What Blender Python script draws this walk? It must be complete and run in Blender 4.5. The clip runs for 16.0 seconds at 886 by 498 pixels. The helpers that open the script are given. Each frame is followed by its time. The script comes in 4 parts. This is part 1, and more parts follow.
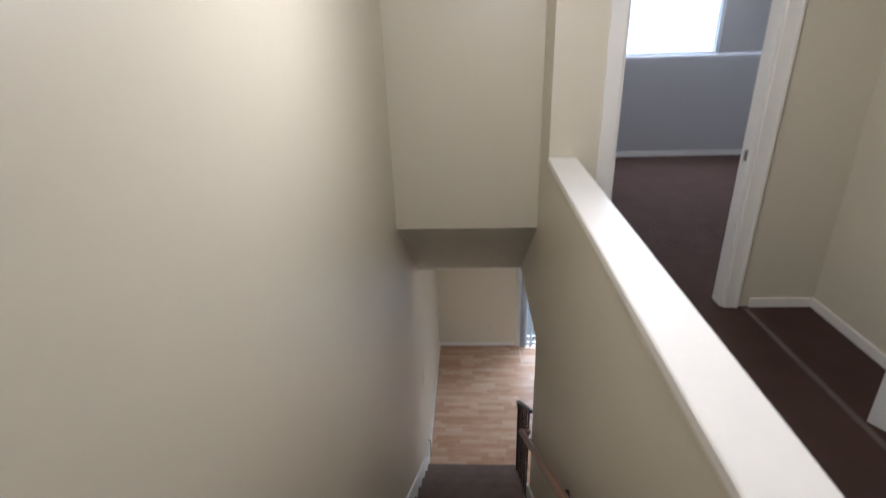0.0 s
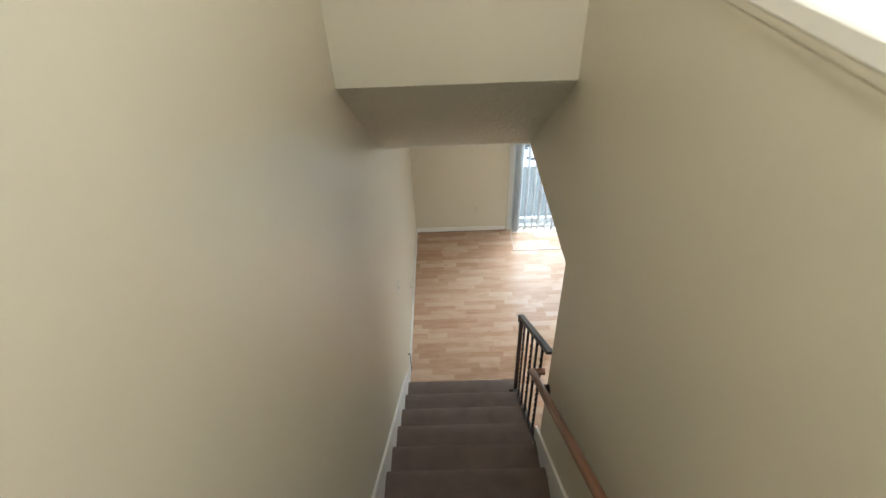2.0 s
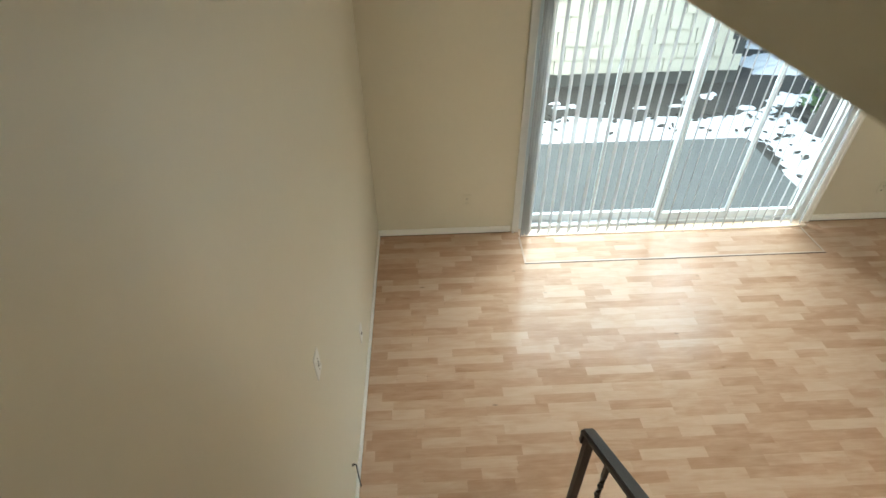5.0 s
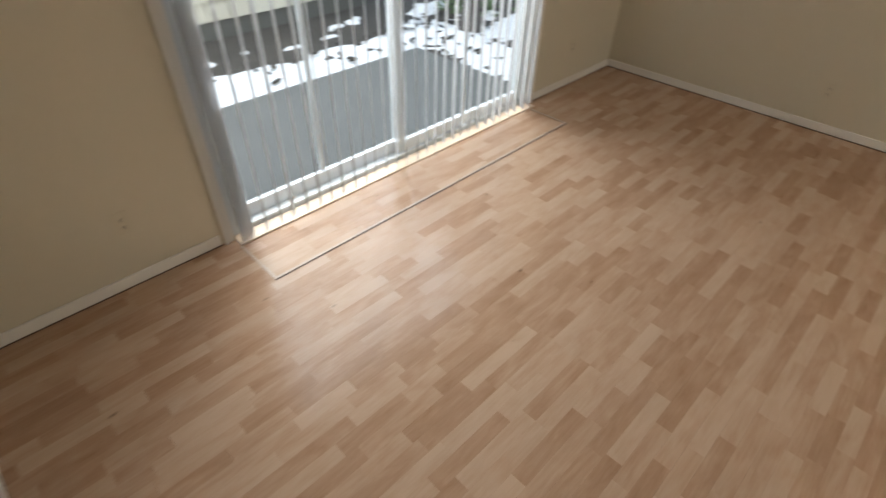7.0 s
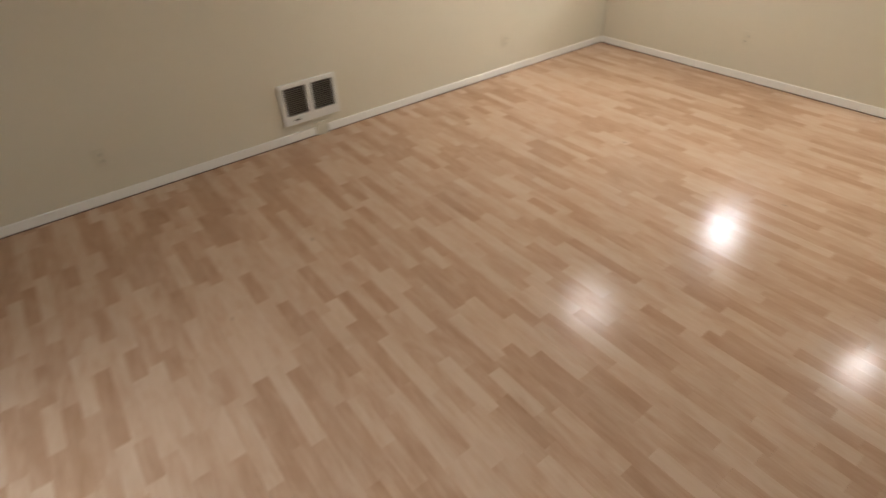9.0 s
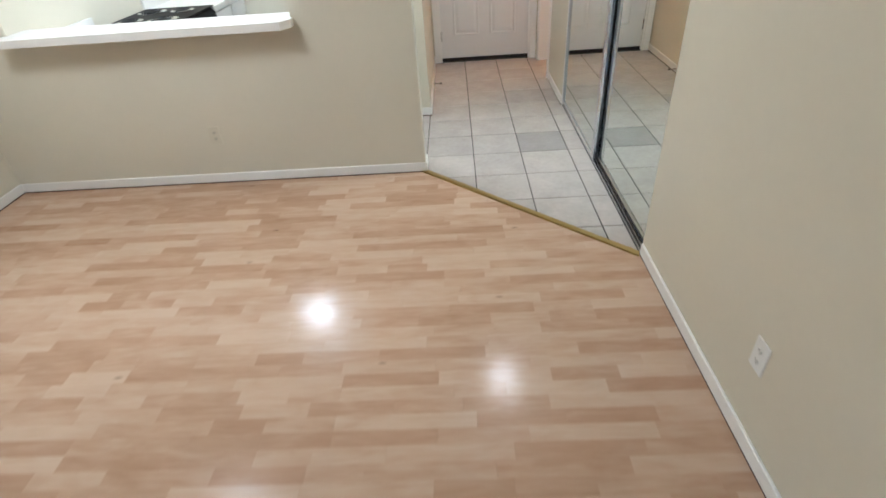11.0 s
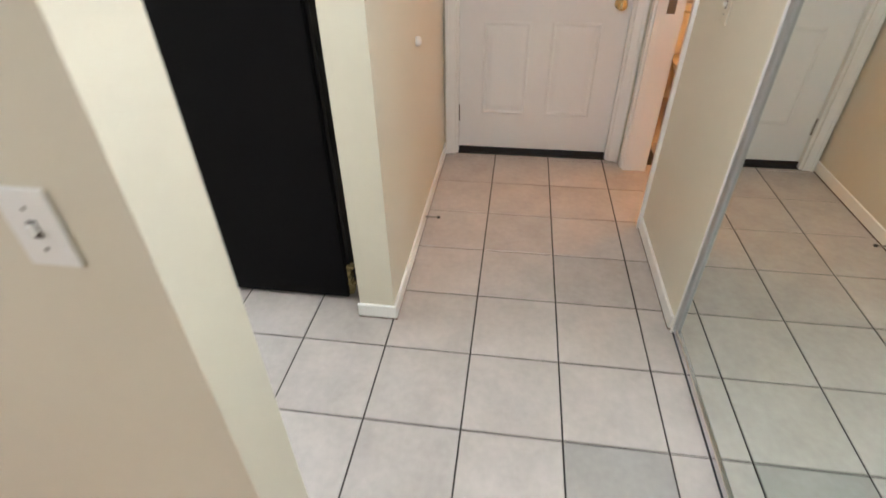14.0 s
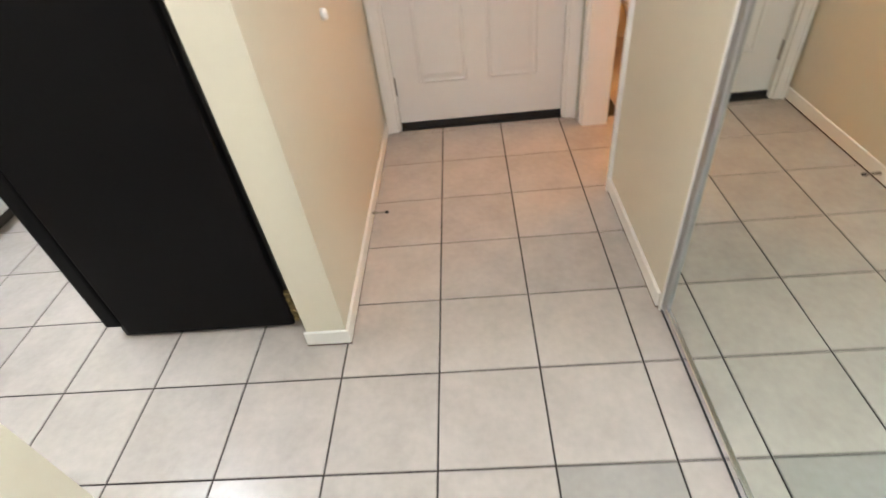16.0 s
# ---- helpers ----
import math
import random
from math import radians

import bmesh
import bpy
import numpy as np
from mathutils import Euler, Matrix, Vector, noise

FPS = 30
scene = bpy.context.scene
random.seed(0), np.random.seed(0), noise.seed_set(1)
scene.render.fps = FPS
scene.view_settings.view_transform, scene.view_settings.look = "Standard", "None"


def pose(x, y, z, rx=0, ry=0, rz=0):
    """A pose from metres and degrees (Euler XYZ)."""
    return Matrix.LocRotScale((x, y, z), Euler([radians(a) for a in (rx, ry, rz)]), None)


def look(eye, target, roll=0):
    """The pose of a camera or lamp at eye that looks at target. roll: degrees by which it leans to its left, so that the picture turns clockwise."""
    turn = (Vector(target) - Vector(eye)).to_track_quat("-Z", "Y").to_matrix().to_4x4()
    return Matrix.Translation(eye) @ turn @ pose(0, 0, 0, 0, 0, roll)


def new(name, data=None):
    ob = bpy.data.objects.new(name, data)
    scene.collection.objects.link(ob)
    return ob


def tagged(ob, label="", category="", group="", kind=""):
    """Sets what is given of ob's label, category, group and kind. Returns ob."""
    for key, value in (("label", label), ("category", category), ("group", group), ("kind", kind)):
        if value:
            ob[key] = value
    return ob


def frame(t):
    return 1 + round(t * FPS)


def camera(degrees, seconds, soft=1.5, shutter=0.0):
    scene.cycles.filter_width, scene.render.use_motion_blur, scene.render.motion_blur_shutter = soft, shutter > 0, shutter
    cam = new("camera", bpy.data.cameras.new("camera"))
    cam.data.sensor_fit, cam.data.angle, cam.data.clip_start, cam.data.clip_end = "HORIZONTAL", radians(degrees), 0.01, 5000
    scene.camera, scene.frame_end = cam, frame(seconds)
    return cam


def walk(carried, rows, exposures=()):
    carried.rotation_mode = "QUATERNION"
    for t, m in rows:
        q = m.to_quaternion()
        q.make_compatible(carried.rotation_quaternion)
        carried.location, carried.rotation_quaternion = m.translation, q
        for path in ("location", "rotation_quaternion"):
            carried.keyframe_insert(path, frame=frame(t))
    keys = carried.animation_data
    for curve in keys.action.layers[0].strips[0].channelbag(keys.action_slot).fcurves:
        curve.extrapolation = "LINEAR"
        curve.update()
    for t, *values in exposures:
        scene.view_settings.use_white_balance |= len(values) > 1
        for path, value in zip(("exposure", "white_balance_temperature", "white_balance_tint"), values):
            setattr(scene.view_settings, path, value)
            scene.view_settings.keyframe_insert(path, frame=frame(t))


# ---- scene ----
cam = camera(81.6, 16.0, shutter=0.4)
PATH = [
    (0, (-1.003, 0.779, 4.557), (-1.116, 2.606, 3.752), -2.1),
    (0.5, (-1.088, 1.198, 4.484), (-1.198, 2.884, 3.414), -3.4),
    (1, (-1.112, 1.526, 4.434), (-1.189, 3.14, 3.255), -3.5),
    (1.5, (-1.052, 1.811, 4.223), (-1.088, 3.381, 2.985), -2.7),
    (2, (-1.085, 2.066, 4.039), (-1.115, 3.621, 2.781), -2.6),
    (2.5, (-1.069, 2.358, 3.814), (-1.07, 3.915, 2.559), -1.5),
    (3, (-1.094, 2.678, 3.586), (-1.094, 4.269, 2.373), -1.7),
    (3.5, (-1.071, 2.991, 3.356), (-1.045, 4.59, 2.155), -0.5),
    (3.7, (-1.081, 3.105, 3.288), (-1.073, 4.704, 2.087), -0.7),
    (5.8, (-1.084, 4.344, 2.361), (-0.889, 5.84, 1.047), -1.4),
    (6, (-1.076, 4.474, 2.258), (-0.758, 5.947, 0.943), -1.1),
    (6.5, (-1.018, 4.769, 2.017), (-0.366, 6.129, 0.704), -2.0),
    (7, (-1.054, 5.108, 1.77), (0.045, 6.175, 0.484), 1.4),
    (7.5, (-0.878, 5.356, 1.623), (0.537, 6.056, 0.395), -0.4),
    (8, (-0.743, 5.527, 1.644), (0.824, 5.742, 0.42), -3.6),
    (8.5, (-0.374, 5.736, 1.702), (1.155, 5.344, 0.474), -3.0),
    (9, (-0.023, 5.672, 1.728), (1.246, 4.747, 0.489), -2.5),
    (9.5, (0.215, 5.496, 1.739), (1.098, 4.186, 0.513), -3.3),
    (10, (0.334, 4.945, 1.649), (0.865, 3.402, 0.492), -4.2),
    (10.2, (0.363, 4.793, 1.627), (0.765, 3.199, 0.488), -4.5),
    (12.3, (0.442, 2.625, 1.506), (0.343, 1.011, 0.329), -1.3),
    (12.5, (0.44, 2.45, 1.496), (0.336, 0.851, 0.298), -0.2),
    (13, (0.396, 2.033, 1.493), (0.384, 0.433, 0.294), -1.0),
    (13.5, (0.311, 1.681, 1.476), (0.403, 0.082, 0.279), 0.5),
    (14, (0.231, 1.334, 1.499), (0.469, -0.25, 0.302), -1.0),
    (14.5, (0.194, 1.062, 1.502), (0.495, -0.563, 0.376), -1.4),
    (15, (0.188, 0.971, 1.501), (0.507, -0.626, 0.34), -0.3),
    (15.5, (0.191, 0.963, 1.475), (0.485, -0.6, 0.261), -4.1),
    (16, (0.166, 1.018, 1.427), (0.312, -0.488, 0.119), -7.8),
]
walk(cam, [(t, look(eye, target, roll)) for t, eye, target, roll in PATH],
     exposures=[(0, 1.98, 5500, 15), (0.5, 2.08, 5550, 14), (1.0, 2.18, 5650, 12), (1.5, 2.4, 5750, 8), (2.5, 2.9, 5850, -1), (3.5, 3.12, 5850, -14), (5.8, 2.0, 6650, 9), (7.0, 1.75, 6750, 12), (8.0, 1.28, 7300, 18),
                (8.5, 1.45, 7600, 17), (9.0, 2.0, 6500, 12), (9.5, 2.1, 5300, 5), (10.2, 2.02, 5250, 5), (12.3, 2.12, 5550, 9), (13.0, 2.15, 5500, 9), (14.0, 2.2, 5600, 10), (15.0, 2.38, 5800, 9), (15.5, 2.48, 5800, 9), (16, 2.4, 5800, 10)])


# ---- light ----
world = bpy.data.worlds.new("overcast_sky")
scene.world = world
world.use_nodes = True
wn = world.node_tree
sky = wn.nodes.new("ShaderNodeTexSky")
sky.sky_type = "NISHITA"
sky.sun_disc = False
sky.sun_elevation = radians(38)
sky.sun_rotation = radians(-150)
sky.air_density = 1.6
sky.dust_density = 3.0
wn.links.new(sky.outputs[0], wn.nodes["Background"].inputs[0])
wn.nodes["Background"].inputs[1].default_value = 0.11

sun = new("sun", bpy.data.lights.new("sun", "SUN"))
sun.data.energy = 0.5
sun.data.angle = radians(14)
sun.data.color = (1.0, 0.96, 0.9)
sun.matrix_world = look((0, 0, 0), (0.35, 0.7, -0.8))


def lamp(name, x, y, z, watts, color, radius=0.12):
    lt = bpy.data.lights.new(name, "POINT")
    lt.energy, lt.color, lt.shadow_soft_size = watts, color, radius
    ob = new(name, lt)
    ob.location = (x, y, z)
    return ob


def window_light(name, m, sx, sy, watts, color):
    lt = bpy.data.lights.new(name, "AREA")
    lt.shape, lt.size, lt.size_y, lt.energy, lt.color = "RECTANGLE", sx, sy, watts, color
    ob = new(name, lt)
    ob.matrix_world = m
    return ob


WARM = (1.0, 0.80, 0.58)
SOFT = (1.0, 0.965, 0.93)
lamp("lamp_dining_bulb", 2.25, 2.08, 2.28, 12.5, SOFT, 0.26)
lamp("lamp_hall_bulb", 0.12, 0.75, 2.28, 7.5, SOFT, 0.06)
lamp("lamp_kitchen_bulb", 2.1, -0.35, 2.30, 18, (0.94, 0.97, 1.0), 0.17)
lamp("lamp_bath_bulb", -1.3, -1.6, 2.1, 8, (1.0, 0.40, 0.08))
lamp("lamp_upper_bulb", -0.72, 2.2, 4.98, 9.5, (1.0, 0.92, 0.83), 0.26)
# added unseen lamp panel above the patio, strengthens the sky's light indoors
window_light("sky_through_slider", look((0.97, 8.9, 3.2), (0.97, 6.66, 0.0)), 4.2, 3.2, 102, (0.88, 0.94, 1.0))
window_light("sky_through_bedroom_window", look((1.44, 7.58, 4.6), (1.44, 5.0, 4.6)), 1.1, 0.95, 13, (0.98, 0.97, 1.0))


# ---- materials ----
def mat(name, color, rough=0.6, metal=0.0, var=0.08, scale=6.0, fine=60.0, bump=0.05, bump_scale=120.0, spec=0.5,
        island=0.0, rand=0.0, coat=0.0, relief=0.01, stretch=(1, 1, 1), dirt=0.0, dirt_scale=2.0):
    m = bpy.data.materials.new(name)
    m.use_nodes = True
    nt = m.node_tree
    b = nt.nodes["Principled BSDF"]
    b.inputs["Roughness"].default_value = rough
    b.inputs["Metallic"].default_value = metal
    b.inputs["Specular IOR Level"].default_value = spec
    b.inputs["Coat Weight"].default_value = coat
    tc = nt.nodes.new("ShaderNodeTexCoord")
    mp = nt.nodes.new("ShaderNodeMapping")
    mp.inputs["Scale"].default_value = stretch
    geo = nt.nodes.new("ShaderNodeNewGeometry")
    nt.links.new(geo.outputs["Position"], mp.inputs["Vector"])

    def noise_tex(s, detail=4.0):
        n = nt.nodes.new("ShaderNodeTexNoise")
        n.inputs["Scale"].default_value = s
        n.inputs["Detail"].default_value = detail
        nt.links.new(mp.outputs[0], n.inputs["Vector"])
        return n

    def value(op, a, c):
        n = nt.nodes.new("ShaderNodeMath")
        n.operation = op
        for i, v in enumerate((a, c)):
            if isinstance(v, (int, float)):
                n.inputs[i].default_value = v
            else:
                nt.links.new(v, n.inputs[i])
        return n.outputs[0]

    total = value("ADD", value("MULTIPLY", value("SUBTRACT", noise_tex(scale).outputs[0], 0.5), 2.2 * var),
                  value("MULTIPLY", value("SUBTRACT", noise_tex(fine).outputs[0], 0.5), 1.4 * var))
    if rand:
        oi = nt.nodes.new("ShaderNodeObjectInfo")
        total = value("ADD", total, value("MULTIPLY", value("SUBTRACT", oi.outputs["Random"], 0.5), 2 * rand))
    if island:
        total = value("ADD", total, value("MULTIPLY", value("SUBTRACT", geo.outputs["Random Per Island"], 0.5), 2 * island))
    if dirt:
        d = noise_tex(dirt_scale, 8.0)
        total = value("SUBTRACT", total, value("MULTIPLY", value("MAXIMUM", value("SUBTRACT", d.outputs[0], 0.55), 0.0), dirt * 6))
    hsv = nt.nodes.new("ShaderNodeHueSaturation")
    hsv.inputs["Color"].default_value = (*color, 1)
    nt.links.new(value("ADD", total, 1.0), hsv.inputs["Value"])
    nt.links.new(hsv.outputs[0], b.inputs["Base Color"])
    if bump:
        bp = nt.nodes.new("ShaderNodeBump")
        bp.inputs["Strength"].default_value = bump
        bp.inputs["Distance"].default_value = relief
        nt.links.new(noise_tex(bump_scale).outputs[0], bp.inputs["Height"])
        nt.links.new(bp.outputs[0], b.inputs["Normal"])
    return m


def glow(name, color, strength):
    m = bpy.data.materials.new(name)
    m.use_nodes = True
    b = m.node_tree.nodes["Principled BSDF"]
    b.inputs["Base Color"].default_value = (*color, 1)
    b.inputs["Emission Color"].default_value = (*color, 1)
    b.inputs["Emission Strength"].default_value = strength
    return m


def wood_floor_material():
    """Pale beech laminate: the tone changes strip by strip, with grain along x, mottling and a few knots."""
    m = bpy.data.materials.new("beech_laminate")
    m.use_nodes = True
    nt = m.node_tree
    b = nt.nodes["Principled BSDF"]
    b.inputs["Specular IOR Level"].default_value = 0.17
    geo = nt.nodes.new("ShaderNodeNewGeometry")
    oi = nt.nodes.new("ShaderNodeObjectInfo")

    def node(kind, **values):
        n = nt.nodes.new(kind)
        for k, v in values.items():
            n.inputs[k].default_value = v
        return n

    def math_node(op, a, c):
        n = nt.nodes.new("ShaderNodeMath")
        n.operation = op
        for i, v in enumerate((a, c)):
            if isinstance(v, (int, float)):
                n.inputs[i].default_value = v
            else:
                nt.links.new(v, n.inputs[i])
        return n.outputs[0]

    pick = math_node("FRACT", math_node("ADD", oi.outputs["Random"], geo.outputs["Random Per Island"]), 0.0)
    shift = nt.nodes.new("ShaderNodeCombineXYZ")
    nt.links.new(math_node("MULTIPLY", pick, 37.0), shift.inputs[0])
    nt.links.new(math_node("MULTIPLY", pick, 61.0), shift.inputs[1])
    add = nt.nodes.new("ShaderNodeVectorMath")
    add.operation = "ADD"
    nt.links.new(geo.outputs["Position"], add.inputs[0])
    nt.links.new(shift.outputs[0], add.inputs[1])
    along = node("ShaderNodeMapping", Scale=(2.2, 26.0, 1.0))
    nt.links.new(add.outputs[0], along.inputs[0])
    mottle = node("ShaderNodeMapping", Scale=(5.0, 16.0, 1.0))
    nt.links.new(add.outputs[0], mottle.inputs[0])
    grain = node("ShaderNodeTexNoise", Scale=3.0, Detail=6.0, Roughness=0.65)
    nt.links.new(along.outputs[0], grain.inputs["Vector"])
    blot = node("ShaderNodeTexNoise", Scale=1.0, Detail=4.0, Distortion=0.6)
    nt.links.new(mottle.outputs[0], blot.inputs["Vector"])
    tone = math_node("ADD", math_node("ADD", math_node("MULTIPLY", pick, 0.52), 0.04), math_node("ADD", math_node("MULTIPLY", math_node("SUBTRACT", grain.outputs[0], 0.5), 0.55),
                                                                       math_node("MULTIPLY", math_node("SUBTRACT", blot.outputs[0], 0.5), 0.75)))
    ramp = nt.nodes.new("ShaderNodeValToRGB")
    e = ramp.color_ramp.elements
    e[0].position, e[0].color = 0.0, (0.60, 0.435, 0.315, 1)
    e[1].position, e[1].color = 0.85, (0.345, 0.200, 0.120, 1)
    for pos, col in ((0.25, (0.545, 0.375, 0.260, 1)), (0.48, (0.47, 0.305, 0.200, 1)), (0.65, (0.425, 0.262, 0.165, 1))):
        n = e.new(pos)
        n.color = col
    nt.links.new(tone, ramp.inputs[0])
    knots = node("ShaderNodeTexVoronoi", Scale=2.6)
    kmap = node("ShaderNodeMapping", Scale=(0.8, 2.2, 1.0), Rotation=(0, 0, 0.2))
    nt.links.new(geo.outputs["Position"], kmap.inputs[0])
    nt.links.new(kmap.outputs[0], knots.inputs["Vector"])
    near = nt.nodes.new("ShaderNodeMapRange")
    near.inputs["From Min"].default_value, near.inputs["From Max"].default_value = 0.018, 0.05
    near.inputs["To Min"].default_value, near.inputs["To Max"].default_value = 0.55, 1.0
    nt.links.new(knots.outputs["Distance"], near.inputs[0])
    hsv = nt.nodes.new("ShaderNodeHueSaturation")
    nt.links.new(ramp.outputs[0], hsv.inputs["Color"])
    nt.links.new(near.outputs[0], hsv.inputs["Value"])
    hsv.inputs["Saturation"].default_value = 1.02
    nt.links.new(hsv.outputs[0], b.inputs["Base Color"])
    rough = nt.nodes.new("ShaderNodeMapRange")
    rough.inputs["To Min"].default_value, rough.inputs["To Max"].default_value = 0.13, 0.22
    nt.links.new(grain.outputs[0], rough.inputs[0])
    nt.links.new(rough.outputs[0], b.inputs["Roughness"])
    wave = node("ShaderNodeTexNoise", Scale=7.0, Detail=2.0)
    nt.links.new(geo.outputs["Position"], wave.inputs["Vector"])
    bp = node("ShaderNodeBump", Strength=0.06, Distance=0.01)
    nt.links.new(wave.outputs[0], bp.inputs["Height"])
    nt.links.new(bp.outputs[0], b.inputs["Normal"])
    return m


WALL = mat("cream_wall_paint", (0.68, 0.63, 0.51), rough=0.37, var=0.025, scale=1.2, fine=30, bump=0.05, bump_scale=150)
GREY_WALL = mat("grey_wall_paint", (0.50, 0.50, 0.51), rough=0.6, var=0.03, scale=1.2, fine=30, bump=0.05, bump_scale=150)
CEIL = mat("knockdown_ceiling", (0.72, 0.70, 0.61), rough=0.8, var=0.04, scale=3, fine=40, bump=1.0, bump_scale=36, relief=0.016)
TRIM = mat("white_trim_paint", (0.87, 0.85, 0.81), rough=0.38, var=0.03, scale=4, fine=50, bump=0.04, bump_scale=90, dirt=0.015)
DOOR_WHITE = mat("white_door_paint", (0.80, 0.79, 0.77), rough=0.35, var=0.025, scale=3, fine=40, bump=0.05, bump_scale=120)
CAB_WHITE = mat("white_cabinet_paint", (0.80, 0.79, 0.78), rough=0.3, var=0.02, scale=3, fine=40, bump=0.02)
COUNTER = mat("white_laminate_counter", (0.78, 0.76, 0.72), rough=0.3, var=0.03, scale=8, fine=120, bump=0.0)
CARPET = mat("taupe_carpet", (0.215, 0.165, 0.140), rough=0.95, var=0.22, scale=9, fine=260, bump=0.9, bump_scale=420, spec=0.1)
CARPET_DARK = mat("dark_brown_carpet", (0.105, 0.066, 0.054), rough=0.95, var=0.22, scale=5, fine=240, bump=0.9, bump_scale=420, spec=0.1)
WOOD = wood_floor_material()
# dark joints in the floor, also the painted shadow line under baseboards
SEAM_SHADOW = mat("dark_seam_and_shadow", (0.10, 0.06, 0.04), rough=0.7)
WOOD_EDGE = mat("pale_wood_trim", (0.68, 0.53, 0.39), rough=0.35, var=0.1, scale=4, fine=40, stretch=(1, 8, 1))
BORDER = mat("light_beech_edging", (0.56, 0.43, 0.32), rough=0.3, var=0.1, scale=4, fine=40)
TILE = mat("beige_ceramic_tile", (0.485, 0.435, 0.395), rough=0.20, var=0.17, scale=6, fine=34, bump=0.05, bump_scale=25, rand=0.05)
TILE_GREY = mat("grey_ceramic_tile", (0.355, 0.330, 0.305), rough=0.22, var=0.15, scale=7, fine=42, bump=0.05, bump_scale=25)
GROUT = mat("dark_grout", (0.030, 0.024, 0.021), rough=0.9, var=0.15, scale=20, fine=200)
BRASS = mat("brushed_brass_strip", (0.42, 0.30, 0.10), rough=0.38, metal=0.85, var=0.12, scale=6, fine=80, bump=0.05, dirt=0.05, dirt_scale=5)
GOLD = mat("polished_brass", (0.80, 0.62, 0.30), rough=0.16, metal=1.0, var=0.03, bump=0)
CHROME = mat("polished_chrome", (0.74, 0.76, 0.80), rough=0.17, metal=1.0, var=0.03, bump=0)
STEEL = mat("satin_hinge_steel", (0.28, 0.26, 0.23), rough=0.4, metal=0.9, var=0.05, bump=0)
TRACK = mat("dull_track_metal", (0.17, 0.18, 0.20), rough=0.25, metal=0.9, var=0.08, bump=0.03, dirt=0.1)
SILVER = mat("brushed_silver_frame", (0.46, 0.48, 0.50), rough=0.28, metal=0.9, var=0.05, bump=0.03)
MIRROR = mat("mirror_silver", (0.82, 0.88, 0.84), rough=0.004, metal=1.0, var=0.0, bump=0)
BLACK = mat("black_appliance_enamel", (0.006, 0.0055, 0.0055), rough=0.45, var=0.15, scale=4, fine=80, bump=0.05, bump_scale=260, spec=0.05)
BLACK_GLASS = mat("black_oven_glass", (0.008, 0.008, 0.009), rough=0.08, var=0.0, bump=0)
OVEN_WINDOW = mat("grey_oven_window_glass", (0.05, 0.055, 0.055), rough=0.06, var=0.0, bump=0)
INSULATION = mat("yellowed_insulation", (0.22, 0.17, 0.07), rough=0.9, var=0.3, scale=40, fine=200, bump=0.6, bump_scale=200, island=0.5)
RUBBER = mat("black_rubber", (0.015, 0.014, 0.013), rough=0.7, var=0.1)
IRON = mat("dark_bronze_iron", (0.024, 0.014, 0.011), rough=0.42, metal=0.1, spec=0.25, var=0.12, scale=15, fine=100, bump=0.1)
RAILWOOD = mat("brown_stained_handrail", (0.19, 0.085, 0.048), rough=0.3, var=0.15, scale=4, fine=50, stretch=(6, 1, 1), bump=0.04)
PLASTIC = mat("white_plastic_plate", (0.82, 0.81, 0.78), rough=0.35, var=0.01, bump=0)
PLATE_CREAM = mat("painted_cream_plate", (0.66, 0.61, 0.49), rough=0.45, var=0.02, bump=0)
PLATE_HOLE = mat("dark_plate_slot", (0.06, 0.05, 0.045), rough=0.6, var=0.0, bump=0)
VINYL = mat("white_vinyl_blind", (0.50, 0.50, 0.49), rough=0.45, var=0.02, scale=5, fine=60, bump=0.02)


def let_light_through(m, share, color):
    # thin vinyl: part of the light passes straight, part is scattered
    nt = m.node_tree
    out = nt.nodes["Material Output"]
    surface = nt.nodes["Principled BSDF"]
    soft, clear = nt.nodes.new("ShaderNodeBsdfTranslucent"), nt.nodes.new("ShaderNodeBsdfTransparent")
    soft.inputs["Color"].default_value = color + (1,)
    a, c = nt.nodes.new("ShaderNodeMixShader"), nt.nodes.new("ShaderNodeMixShader")
    a.inputs[0].default_value = 0.14
    c.inputs[0].default_value = share
    nt.links.new(surface.outputs[0], a.inputs[1])
    nt.links.new(soft.outputs[0], a.inputs[2])
    nt.links.new(a.outputs[0], c.inputs[1])
    nt.links.new(clear.outputs[0], c.inputs[2])
    nt.links.new(c.outputs[0], out.inputs["Surface"])


let_light_through(VINYL, 0.38, (0.62, 0.66, 0.70))
ALU = mat("white_aluminium_frame", (0.72, 0.76, 0.78), rough=0.4, var=0.02, bump=0)
HEATER = mat("white_heater_enamel", (0.78, 0.77, 0.73), rough=0.35, var=0.02, bump=0)
PORCELAIN = mat("white_porcelain", (0.80, 0.78, 0.74), rough=0.12, var=0.01, bump=0)
CONCRETE = mat("damp_patio_concrete", (0.085, 0.087, 0.083), rough=0.7, var=0.12, scale=3, fine=60, bump=0.25, dirt=0.06)
SOIL = mat("wet_dark_soil", (0.045, 0.040, 0.034), rough=0.9, var=0.3, scale=4, fine=60, bump=0.8, bump_scale=18)
SNOW = mat("old_snow", (0.60, 0.62, 0.64), rough=0.7, var=0.05, scale=4, fine=50, bump=0.5, bump_scale=25)
SHINGLE = mat("cream_shingle_siding", (0.46, 0.45, 0.39), rough=0.7, var=0.06, scale=4, fine=60, rand=0.05, bump=0.2)
FOUNDATION = mat("dark_foundation_concrete", (0.07, 0.072, 0.075), rough=0.85, var=0.15, scale=4, fine=60)
BARK = mat("grey_bark", (0.11, 0.10, 0.095), rough=0.9, var=0.3, scale=6, fine=50, bump=0.8, bump_scale=30, stretch=(1, 1, 0.2))
